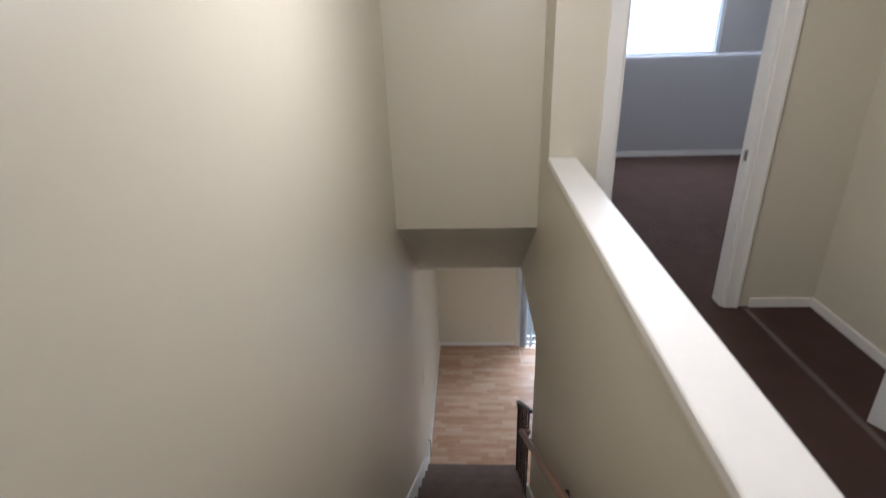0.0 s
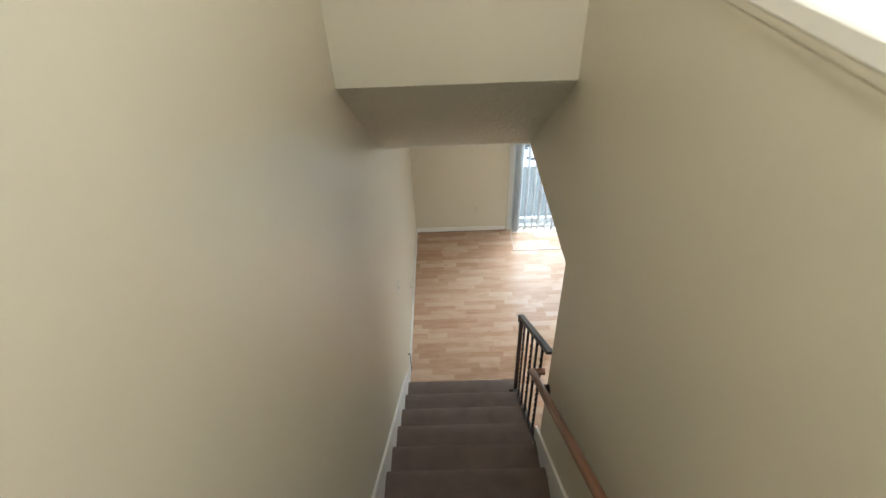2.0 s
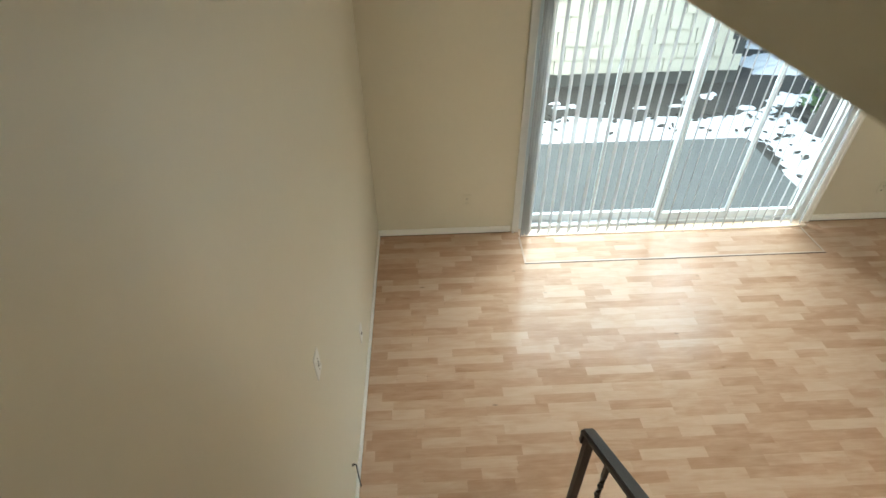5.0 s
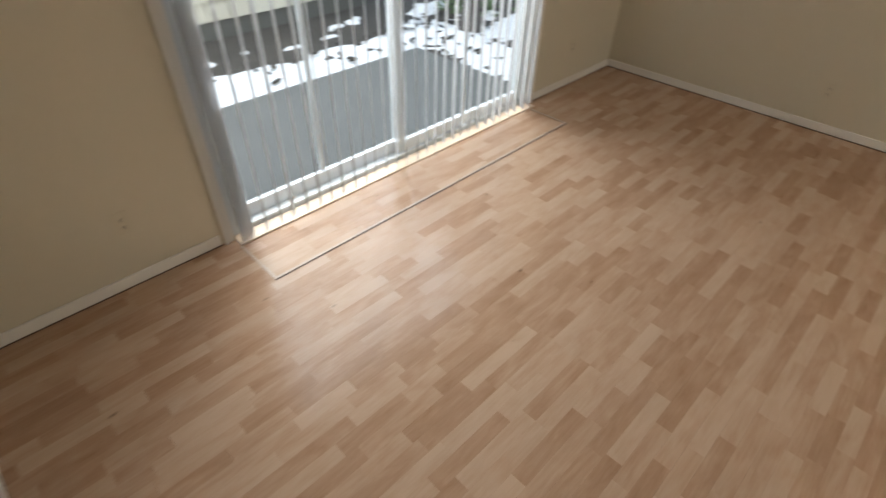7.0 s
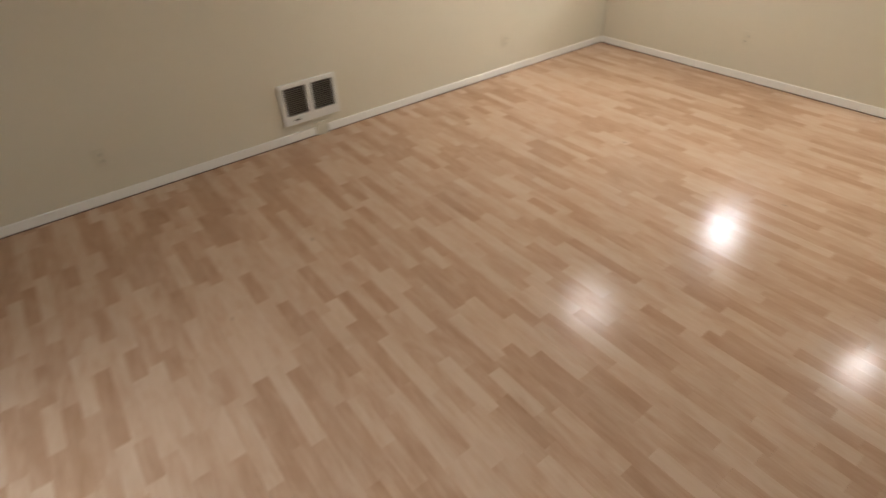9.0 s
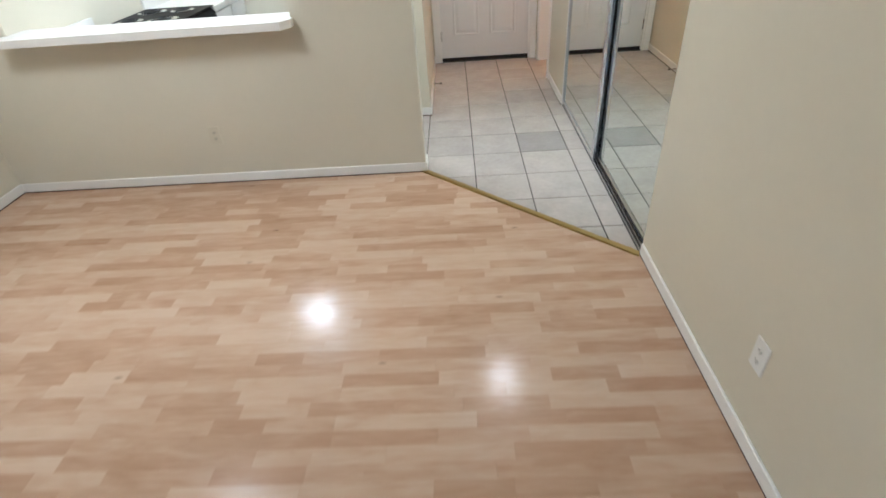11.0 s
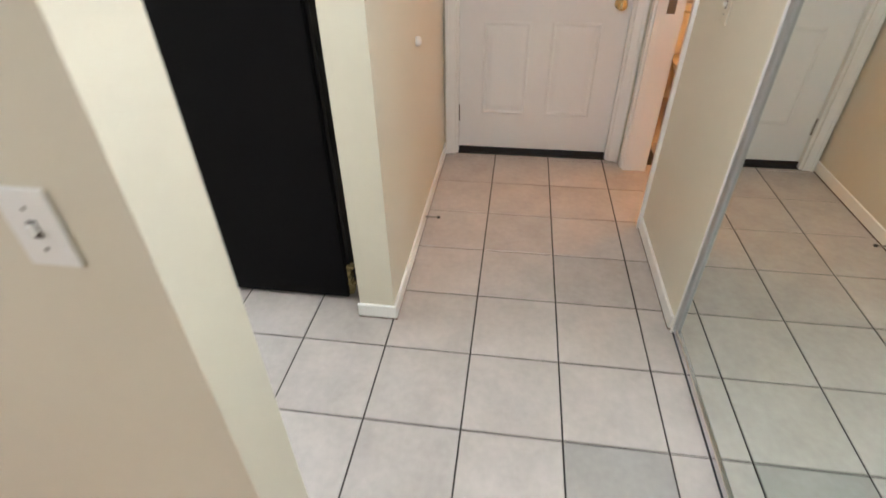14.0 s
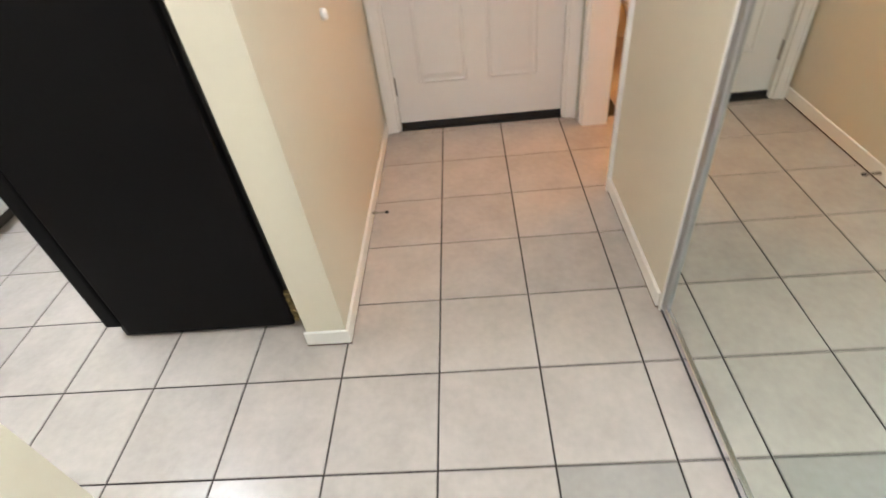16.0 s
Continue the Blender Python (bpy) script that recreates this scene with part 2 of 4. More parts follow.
LEAF = mat("green_shrub_leaf", (0.07, 0.12, 0.05), rough=0.6, var=0.3, scale=6, fine=50, island=0.3)
FENCE = mat("weathered_grey_fence", (0.16, 0.15, 0.145), rough=0.85, var=0.2, scale=4, fine=50, rand=0.12, stretch=(6, 6, 1))
SHADE = glow("lit_frosted_glass", (1.0, 0.95, 0.86), 1.5)
SHADE_WARM = glow("lit_warm_glass", (1.0, 0.62, 0.25), 1.5)
BLIND_LIT = mat("translucent_roller_shade", (0.80, 0.84, 0.88), rough=0.8, var=0.03, bump=0.02)
BLIND_LIT.node_tree.nodes["Principled BSDF"].inputs["Transmission Weight"].default_value = 0.7


def glass_material():
    m = bpy.data.materials.new("window_glass")
    m.use_nodes = True
    b = m.node_tree.nodes["Principled BSDF"]
    b.inputs["Transmission Weight"].default_value = 1.0
    b.inputs["Roughness"].default_value = 0.0
    b.inputs["IOR"].default_value = 1.01
    b.inputs["Base Color"].default_value = (0.93, 0.97, 0.97, 1)
    return m


GLASS = glass_material()


# ---- mesh helpers ----
def box(bm, x0, x1, y0, y1, z0, z1, bevel=0.0, seg=1):
    vs = [bm.verts.new((x, y, z)) for x in (x0, x1) for y in (y0, y1) for z in (z0, z1)]
    fs = [bm.faces.new([vs[i] for i in f]) for f in ((0, 1, 3, 2), (4, 6, 7, 5), (0, 4, 5, 1), (2, 3, 7, 6), (0, 2, 6, 4), (1, 5, 7, 3))]
    if bevel:
        es = list({e for f in fs for e in f.edges})
        bmesh.ops.bevel(bm, geom=es, offset=bevel, segments=seg, affect="EDGES", profile=0.5)
    return bm


def B(*a, **k):
    return box(bmesh.new(), *a, **k)


def boxes(*rows):
    bm = bmesh.new()
    for r in rows:
        box(bm, *r)
    return bm


def prism(axis, lo, hi, outline):
    """An outline in the two other axes (in xyz order), pushed along an axis from lo to hi."""
    bm = bmesh.new()
    k = "xyz".index(axis)

    def put(p, v):
        c = list(p)
        c.insert(k, v)
        return bm.verts.new(c)
    a, b = [put(p, lo) for p in outline], [put(p, hi) for p in outline]
    bm.faces.new(a)
    bm.faces.new(b[::-1])
    n = len(outline)
    for i in range(n):
        bm.faces.new((a[i], b[i], b[(i + 1) % n], a[(i + 1) % n]))
    bmesh.ops.recalc_face_normals(bm, faces=bm.faces)
    return bm


def rod(bm, p, q, r, sides=12, r2=None):
    p, q = Vector(p), Vector(q)
    m = Matrix.Translation((p + q) / 2) @ (q - p).to_track_quat("Z", "Y").to_matrix().to_4x4()
    bmesh.ops.create_cone(bm, cap_ends=True, segments=sides, radius1=r, radius2=r if r2 is None else r2, depth=(q - p).length, matrix=m)
    return bm


def lathe(rows, sides=24, m=Matrix()):
    """Turned round z: rows of (radius, height)."""
    bm = bmesh.new()
    rings = [[bm.verts.new(m @ Vector((r * math.cos(a), r * math.sin(a), z))) for a in np.linspace(0, 2 * math.pi, sides, endpoint=False)] for r, z in rows]
    for a, b in zip(rings, rings[1:]):
        for i in range(sides):
            bm.faces.new((a[i], a[(i + 1) % sides], b[(i + 1) % sides], b[i]))
    bm.faces.new(rings[0][::-1])
    bm.faces.new(rings[-1])
    bmesh.ops.recalc_face_normals(bm, faces=bm.faces)
    return bm


def mesh_of(name, bm, material, smooth=False):
    me = bpy.data.meshes.new(name)
    bmesh.ops.recalc_face_normals(bm, faces=bm.faces)
    if smooth:
        for f in bm.faces:
            f.smooth = True
    bm.to_mesh(me)
    bm.free()
    me.materials.append(material)
    return me


def part(name, bm, material, parent=None, label="", smooth=False):
    ob = new(name, mesh_of(name, bm, material, smooth))
    if parent:
        ob.parent = parent
    if label:
        ob["label"] = label
    return ob


def structure(name, bm, material, label, category):
    return tagged(part(name, bm, material), label, category, kind="structure")


def thing(name, x, y, z, label, category, group="", kind=""):
    ob = new(name)
    ob.location = (x, y, z)
    ob.empty_display_size = 0.05
    return tagged(ob, label, category, group, kind)


def sub(name, bm, material, parent, label="", smooth=False):
    """A part given in world places under a thing that stands at its own base."""
    o = parent
    shift = Vector((0, 0, 0))
    while o:
        shift += o.location
        o = o.parent
    bmesh.ops.translate(bm, verts=bm.verts, vec=-shift)
    return part(name, bm, material, parent, label, smooth)


# ---- plan ----
XW, XE = -1.52, 3.50          # west and east walls of the living room
YN, YS = 7.42, 0.886          # north wall with the sliding door, south wall towards the kitchen
ZC, ZU, ZT = 2.49, 2.85, 5.29  # lower ceiling, upper floor, upper ceiling
XI, XO = -0.56, -0.46         # stair wall, inner and outer face
RISE, RUN, Y1, STEPS = 0.19, 0.2685, 4.957, 15
DX0, DX1, DZ = -0.30, 2.25, 2.08  # sliding door opening

structure("wall_west", B(-1.64, XW, -0.5, YN, -0.05, ZT), WALL, "cream painted drywall beside the carpeted stairs", "wall")
structure("wall_north", boxes((-1.64, DX0, YN, 7.56, -0.05, ZU), (DX1, 3.62, YN, 7.56, -0.05, ZU), (DX0, DX1, YN, 7.56, DZ, ZU)), WALL,
          "cream painted wall around the sliding glass door", "wall")
structure("wall_east", B(XE, 3.62, -1.84, YN, -0.05, ZU), WALL, "cream painted wall with a small wall heater", "wall")
PX0, PX1, PZ0, PZ1 = 1.362, 3.05, 0.972, 2.10
structure("wall_south", boxes((0.664, PX0, 0.745, YS, -0.05, ZC), (PX1, XE, 0.745, YS, -0.05, ZC), (PX0, PX1, 0.745, YS, -0.05, PZ0), (PX0, PX1, 0.745, YS, PZ1, ZC)),
          WALL, "cream wall with a kitchen pass-through opening", "wall")
structure("wall_stub", B(0.661, 0.802, -1.70, -0.155, -0.05, ZC), WALL, "cream partition between the entry hall and the refrigerator", "wall")
FD0, FD1 = -0.362, 0.589
structure("wall_entry", boxes((-0.567, FD0, -1.84, -1.70, -0.05, ZC), (FD1, XE, -1.84, -1.70, -0.05, ZC), (FD0, FD1, -1.84, -1.70, 2.06, ZC)),
          WALL, "cream entry wall around the white front door", "wall")
structure("wall_hall_west", boxes((-0.567, -0.447, -1.70, -1.60, -0.05, ZC), (-0.567, -0.447, -1.60, -0.955, 2.06, ZC), (-0.567, -0.447, -0.955, -0.215, -0.05, ZC)),
          WALL, "cream hall wall beside the open bathroom doorway", "wall")
structure("wall_stairs", prism("x", XI, XO, [(1.93, -0.05), (3.85, -0.05), (3.85, ZC), (4.999, ZC), (4.999, ZT), (3.69, ZT), (3.69, 3.80), (-0.4, 3.80), (-0.4, 2.08),
                                             (1.93, 2.08)]), WALL, "cream wall that encloses the stairs, low at the top", "wall")
structure("wall_header", boxes((XW, XI, 4.05, 4.17, 3.268, ZT)), WALL, "cream header wall above the lower stairs", "wall")
structure("ceiling_soffit", prism("x", XW, XI, [(4.05, 3.268), (5.01, ZC + 0.012), (5.01, ZC + 0.13), (4.17, 3.268)]), CEIL, "sloped textured soffit above the stairs", "ceiling")
structure("ceiling", boxes((XO, XE, YS, YN, ZC, ZC + 0.12), (XW, XO, 5.01, YN, ZC, ZC + 0.12), (-0.56, XE, -1.70, YS, ZC, ZC + 0.12), (-2.2, -0.56, -2.95, -0.36, ZC, ZC + 0.12)),
          CEIL, "textured cream ceiling", "ceiling")
structure("wall_closet_back", boxes((-1.519, -1.46, -0.215, 1.93, -0.05, 2.4), (-1.46, -0.56, 1.87, 1.93, -0.05, 2.08), (-1.46, -0.567, -0.275, -0.215, -0.05, 2.08)), WALL,
          "plain walls inside the closet", "wall")
structure("wall_bath", boxes((-2.3, -2.2, -2.95, -0.36, -0.05, ZC), (-2.2, -0.567, -0.48, -0.36, -0.05, ZC), (-2.2, -0.447, -2.95, -2.85, -0.05, ZC), (-0.567, -0.447, -2.85, -1.84, -0.05, ZC)), WALL, "bathroom walls lit orange by a warm lamp", "wall")
structure("wall_kitchen_east", B(3.185, XE, -1.70, 0.745, -0.05, ZC), WALL, "cream kitchen wall behind the range", "wall")

# upper floor
structure("floor_upper", boxes((XO, 1.24, -0.5, 3.69, 2.6, ZU - 0.004), (1.24, 2.0, 1.96, 2.88, 2.6, ZU - 0.004), (XW, XO, -0.5, 1.19, 2.6, ZU - 0.004), (-0.46, 3.5, 3.69, 7.56, 2.6, ZU - 0.004)), CARPET_DARK,
          "upper floor slab", "floor")
structure("carpet_upper", boxes((-0.42, 1.12, -0.4, 3.82, ZU - 0.004, ZU + 0.004), (XW, -0.42, -0.4, 1.17, ZU - 0.004, ZU + 0.004), (-0.44, 3.3, 3.82, 7.6, ZU - 0.004, ZU + 0.006)),
          CARPET_DARK, "dark brown carpet on the upper floor", "carpet")
UD0, UD1 = -0.20, 0.575
structure("wall_bedroom_door", boxes((XO, UD0, 3.69, 3.80, ZU, ZT), (UD1, 1.24, 3.69, 3.80, ZU, ZT), (UD0, UD1, 3.69, 3.80, ZU + 2.05, ZT)), WALL,
          "cream upper hall wall around the bedroom doorway", "wall")
structure("wall_upper_east", boxes((1.12, 1.24, -0.5, 2.06, ZU - 0.1, ZT), (1.12, 1.24, 2.78, 3.69, ZU - 0.1, ZT), (1.12, 1.24, 2.06, 2.78, ZU + 2.04, ZT), (1.24, 1.9, 1.96, 2.06, ZU, ZT), (1.24, 1.9, 2.78, 2.88, ZU, ZT), (1.9, 2.0, 1.96, 2.88, ZU, ZT)), WALL, "cream upper hall wall around a side doorway", "wall")
structure("wall_upper_back", B(-1.64, 1.24, -0.6, -0.5, 2.3, ZT), WALL, "cream wall at the head of the stairs", "wall")
WX0, WX1, WZ0, WZ1 = 0.86, 2.02, 4.10, 5.10
structure("wall_bedroom", boxes((-0.46, WX0, 7.6, 7.7, ZU, ZT), (WX1, 3.4, 7.6, 7.7, ZU, ZT), (WX0, WX1, 7.6, 7.7, ZU, WZ0), (WX0, WX1, 7.6, 7.7, WZ1, ZT),
                                (3.3, 3.4, 3.8, 7.6, ZU, ZT), (-0.56, -0.45, 5.0, 7.7, ZU, ZT), (1.24, 3.4, 3.69, 3.8, ZU, ZT)), GREY_WALL,
          "grey painted bedroom walls", "wall")
structure("ceiling_upper", boxes((-1.64, 3.4, -0.6, 7.7, ZT, ZT + 0.1)), CEIL, "textured upper ceiling", "ceiling")
structure("slab", boxes((-2.3, 3.62, -2.95, 7.56, -0.2, -0.06)), FOUNDATION, "house slab under the floors", "slab")


# ---- stairs ----
def staircase():
    st = thing("staircase", -1.04, Y1, 0, "straight staircase covered in taupe brown carpet", "stairs")
    for k in range(1, STEPS):
        y = Y1 - (k - 1) * RUN
        z = k * RISE
        xr = -0.535 if y - RUN > 3.70 else XI
        prof = [(y - RUN - 0.02, z - 0.004), (y - RUN + 0.03, z - 0.004), (y - 0.095, z + 0.001), (y - 0.060, z - 0.003), (y - 0.036, z - 0.011), (y - 0.016, z - 0.024), (y - 0.003, z - 0.042), (y - 0.005, z - 0.056),
                (y - 0.030, z - 0.066), (y - 0.036, z - RISE + 0.0), (y - RUN - 0.02, z - RISE)]
        bm = prism("x", XW + 0.012, xr, prof)
        sub("step", bm, CARPET, st)
    z = STEPS * RISE
    y = Y1 - (STEPS - 1) * RUN
    prof = [(y - 0.06, z + 0.002), (y - 0.026, z), (y - 0.012, z - 0.004), (y, z - 0.028), (y - 0.028, z - 0.055), (y - 0.032, z - RISE), (y - 0.06, z - RISE)]
    sub("landing_nosing", prism("x", XW + 0.012, XI, prof), CARPET, st, "carpeted nosing at the landing")
    slope = RISE / RUN
    for x0, x1, ya in ((XW, XW + 0.014, Y1 + 0.10), (XI - 0.014, XI, 3.93)):
        zb = (Y1 - ya) * slope
        lo = max(0.0, zb + 0.0)
        out = [(ya, lo), (ya, zb + RISE + 0.11), (1.0, (Y1 - 1.0) * slope + RISE + 0.11), (1.0, (Y1 - 1.0) * slope - 0.1), (3.6, (Y1 - 3.6) * slope - 0.1)]
        if x0 < -1:
            out = [(ya, 0.0), (ya, 0.16), (Y1 - 0.1, RISE + 0.17), (1.0, (Y1 - 1.0) * slope + RISE + 0.11), (1.0, (Y1 - 1.0) * slope - 0.1), (Y1 - 0.2, 0.0)]
        sub("skirt_board", prism("x", x0, x1, out), TRIM, st, "white painted skirt board along the stairs")
    return st


staircase()

structure("rail_cap", prism("y", -0.4, 3.688, [(-0.566, 3.80), (-0.566, 3.829), (-0.561, 3.835), (-0.408, 3.835), (-0.402, 3.828), (-0.402, 3.80)]), TRIM,
          "white painted cap on the low stair wall", "trim")
structure("rail_cap_trim", boxes((-0.565, XI, -0.4, 3.688, 3.785, 3.7985), (-0.563, XI, -0.4, 3.688, 3.768, 3.780)), WALL, "painted moulding under the cap", "trim")


def handrail():
    g = thing("handrail", -0.63, 3.95, 1.55, "brown stained round wooden handrail on brackets", "handrail")
    s = 0.716
    bm = bmesh.new()
    rod(bm, (-0.63, 3.955, 1.565), (-0.63, 1.05, 1.565 + 2.905 * s), 0.021, 20)
    sub("rail", bm, RAILWOOD, g, smooth=False)
    bm = bmesh.new()
    rod(bm, (-0.635, 3.945, 1.572), (XI + 0.001, 3.945, 1.572), 0.021, 16)
    sub("return_end", bm, RAILWOOD, g)
    for y in (3.80, 2.55, 1.45):
        z = 1.565 + (3.955 - y) * s
        b = sub("bracket", rod(bmesh.new(), (-0.63, y, z - 0.02), (-0.585, y, z - 0.075), 0.007, 8), IRON, g, "dark metal bracket")
        sub("rosette", rod(bmesh.new(), (-0.59, y, z - 0.075), (XI + 0.001, y, z - 0.075), 0.028, 14), IRON, b)
    return g


handrail()


def twisted_bar(p, q, w, turns):
    bm = bmesh.new()
    p, q = Vector(p), Vector(q)
    n = 28
    rings = []
    for i in range(n + 1):
        t = i / n
        a = turns * 2 * math.pi * min(1, max(0, (t - 0.12) / 0.76))
        c = p.lerp(q, t)
        rings.append([bm.verts.new((c.x + w * math.cos(a + k * math.pi / 2 + math.pi / 4), c.y + w * math.sin(a + k * math.pi / 2 + math.pi / 4), c.z)) for k in range(4)])
    for a, b in zip(rings, rings[1:]):
        for k in range(4):
            bm.faces.new((a[k], a[(k + 1) % 4], b[(k + 1) % 4], b[k]))
    bm.faces.new(rings[0])
    bm.faces.new(rings[-1])
    return bm


def iron_railing():
    x, y0, y1 = -0.565, 4.76, 3.855
    s = 0.735
    top = lambda y: 1.17 + (y0 - y) * s
    low = lambda y: 0.26 + (y0 - y) * s
    g = thing("stair_railing", x, y0, RISE, "dark bronze iron stair railing with twisted balusters", "railing")
    cap = [(-0.024, 0.0), (-0.024, 0.012), (-0.016, 0.016), (-0.016, 0.022), (0.016, 0.022), (0.016, 0.016), (0.024, 0.012), (0.024, 0.0)]
    bm = bmesh.new()
    a = [bm.verts.new((x + u, y0 + 0.03, top(y0 + 0.03) + v)) for u, v in cap]
    b = [bm.verts.new((x + u, y1, top(y1) + v)) for u, v in cap]
    bm.faces.new(a)
    bm.faces.new(b)
    for i in range(len(cap)):
        bm.faces.new((a[i], a[(i + 1) % len(cap)], b[(i + 1) % len(cap)], b[i]))
    sub("top_rail", bm, IRON, g)
    sub("rail_lip", boxes((x - 0.02, x + 0.02, y0 + 0.018, y0 + 0.034, top(y0) - 0.075, top(y0) - 0.012)), IRON, g)
    bm = prism("x", x - 0.013, x + 0.013, [(y0, low(y0)), (y0, low(y0) + 0.02), (y1, low(y1) + 0.02), (y1, low(y1))])
    sub("bottom_rail", bm, IRON, g)
    sub("post", B(x - 0.014, x + 0.014, y0 - 0.014, y0 + 0.014, RISE + 0.001, top(y0) + 0.004), IRON, g)
    sub("post_foot", B(x - 0.05, x + 0.02, y0 - 0.035, y0 + 0.025, RISE, RISE + 0.05, bevel=0.006), IRON, g)
    for i in range(1, 6):
        y = y0 - i * 0.145
        sub("baluster", twisted_bar((x, y, low(y) + 0.01), (x, y, top(y) + 0.004), 0.0105, 3.0 if i % 2 else 0.0), IRON, g)
    return g


iron_railing()


# ---- trim ----
def baseboard(name, x0, x1, y0, y1, h=0.068):
    bm = bmesh.new()
    box(bm, x0, x1, y0, y1, 0.006, h, bevel=0.003)
    ob = structure(name, bm, TRIM, "white painted baseboard", "baseboard")
    # dark strip stands in for the shadow between baseboard and floor
    part("floor_gap", B(x0 + 0.001, x1 - 0.001, y0 + 0.001, y1 - 0.001, 0.0, 0.007), SEAM_SHADOW, ob, "dark strip painted as the shadow line along the floor")
    return ob


T = 0.012
baseboard("baseboard_west", XW, XW + T, Y1 + 0.10, YN)
baseboard("baseboard_north_1", XW + T, DX0 - 0.07, YN - T, YN)
baseboard("baseboard_north_2", DX1 + 0.07, XE - T, YN - T, YN)
baseboard("baseboard_east_1", XE - T, XE, YS, 4.16)
baseboard("baseboard_east_2", XE - T, XE, 4.26, YN)
baseboard("baseboard_south", 0.664, XE - T, YS, YS + T)
baseboard("baseboard_south_end", 0.664 - T, 0.664, 0.76, YS + T)
baseboard("baseboard_stair_wall", XO, XO + T, 1.94, 3.85)
baseboard("baseboard_stub_end", 0.655, 0.811, -0.155, -0.143, 0.07)
baseboard("baseboard_stub", 0.649, 0.661, -1.70, -0.143, 0.07)
baseboard("baseboard_hall_west", -0.447, -0.435, -0.955, -0.225, 0.07)


def casing(name, x0, x1, y, z0, z1, w=0.062, d=0.018, side=1, label="white painted door casing"):
    """Casing round an opening in a wall that runs along x; side: towards +y or -y."""
    bm = bmesh.new()
    ya, yb = (y, y + d) if side > 0 else (y - d, y)
    prof = 0.004
    box(bm, x0 - w, x0, ya, yb, z0, z1, bevel=prof)
    box(bm, x1, x1 + w, ya, yb, z0, z1, bevel=prof)
    box(bm, x0 - w, x1 + w, ya, yb, z1 + 0.0005, z1 + w, bevel=prof)
    ins = 0.018
    yc, yd = (yb, yb + 0.005) if side > 0 else (ya - 0.005, ya)
    box(bm, x0 - w, x0 - w + ins, yc, yd, z0, z1 + w)
    box(bm, x1 + w - ins, x1 + w, yc, yd, z0, z1 + w)
    return structure(name, bm, TRIM, label, "trim")


casing("trim_front_door", FD0, FD1, -1.70, 0.0, 2.06, w=0.060)
structure("trim_front_jamb", boxes((FD0, FD0 + 0.014, -1.84, -1.70, 0, 2.06), (FD1 - 0.014, FD1, -1.84, -1.70, 0, 2.06), (FD0 + 0.014, FD1 - 0.014, -1.84, -1.70, 2.046, 2.06)), TRIM,
          "white front door jamb", "trim")
casing("trim_bedroom_door", UD0, UD1, 3.69, ZU, ZU + 2.05, w=0.085, side=-1)
structure("trim_bedroom_jamb", boxes((UD0, UD0 + 0.015, 3.69, 3.80, ZU, ZU + 2.05), (UD1 - 0.015, UD1, 3.69, 3.80, ZU, ZU + 2.05)), TRIM, "white bedroom door jamb", "trim")
structure("trim_strike_upper", boxes((UD1 - 0.018, UD1 - 0.014, 3.73, 3.76, ZU + 0.93, ZU + 0.99)), STEEL, "small strike plate", "trim")
structure("baseboard_upper", boxes((UD1 + 0.086, 0.665, 3.678, 3.69, ZU, ZU + 0.065), (0.735, 1.12, 3.678, 3.69, ZU, ZU + 0.065), (1.108, 1.12, 2.845, 3.678, ZU, ZU + 0.065), (-0.44, 3.3, 7.588, 7.6, ZU, ZU + 0.075)), TRIM,
          "white baseboard on the upper floor", "baseboard")
structure("trim_upper_side_door", boxes((1.10, 1.12, 2.78, 2.845, ZU, ZU + 2.1), (1.10, 1.12, 1.995, 2.06, ZU, ZU + 2.1)), TRIM, "white casing of a side door", "trim")
leaf = part("door_upper_side", B(-0.018, 0.018, 0.0, 0.68, 0.012, 2.03, bevel=0.003), DOOR_WHITE)
leaf.matrix_basis = pose(1.105, 2.075, ZU, 0, 0, 30)
tagged(leaf, "cream painted side door, standing ajar over the carpet", "door", kind="structure")
structure("carpet_seam", prism("z", ZU + 0.004, ZU + 0.010, [(0.685, 3.66), (0.715, 3.66), (0.755, 2.2), (0.725, 2.2)]), CARPET, "raised seam in the dark upper carpet", "carpet")
structure("trim_bath_jamb", boxes((-0.575, -0.44, -1.60, -1.575, 0, 2.06), (-0.575, -0.44, -0.975, -0.955, 0, 2.06), (-0.575, -0.44, -1.575, -0.975, 2.04, 2.06)), TRIM,
          "white bathroom door jamb", "trim")
structure("trim_bath_casing", boxes((-0.447, -0.430, -0.965, -0.945, 0, 2.08), (-0.447, -0.430, -1.66, -1.60, 0.0, 2.08)), TRIM, "white bathroom door casing", "trim")
structure("trim_bath_strike", boxes((-0.53, -0.49, -1.575, -1.571, 0.885, 0.95)), STEEL, "dark strike plate in the jamb", "trim")
structure("trim_closet_jamb", boxes((-0.49, -0.444, -0.216, -0.209, 0.0, 2.08)), TRIM, "white edge trim beside the mirrored doors", "trim")


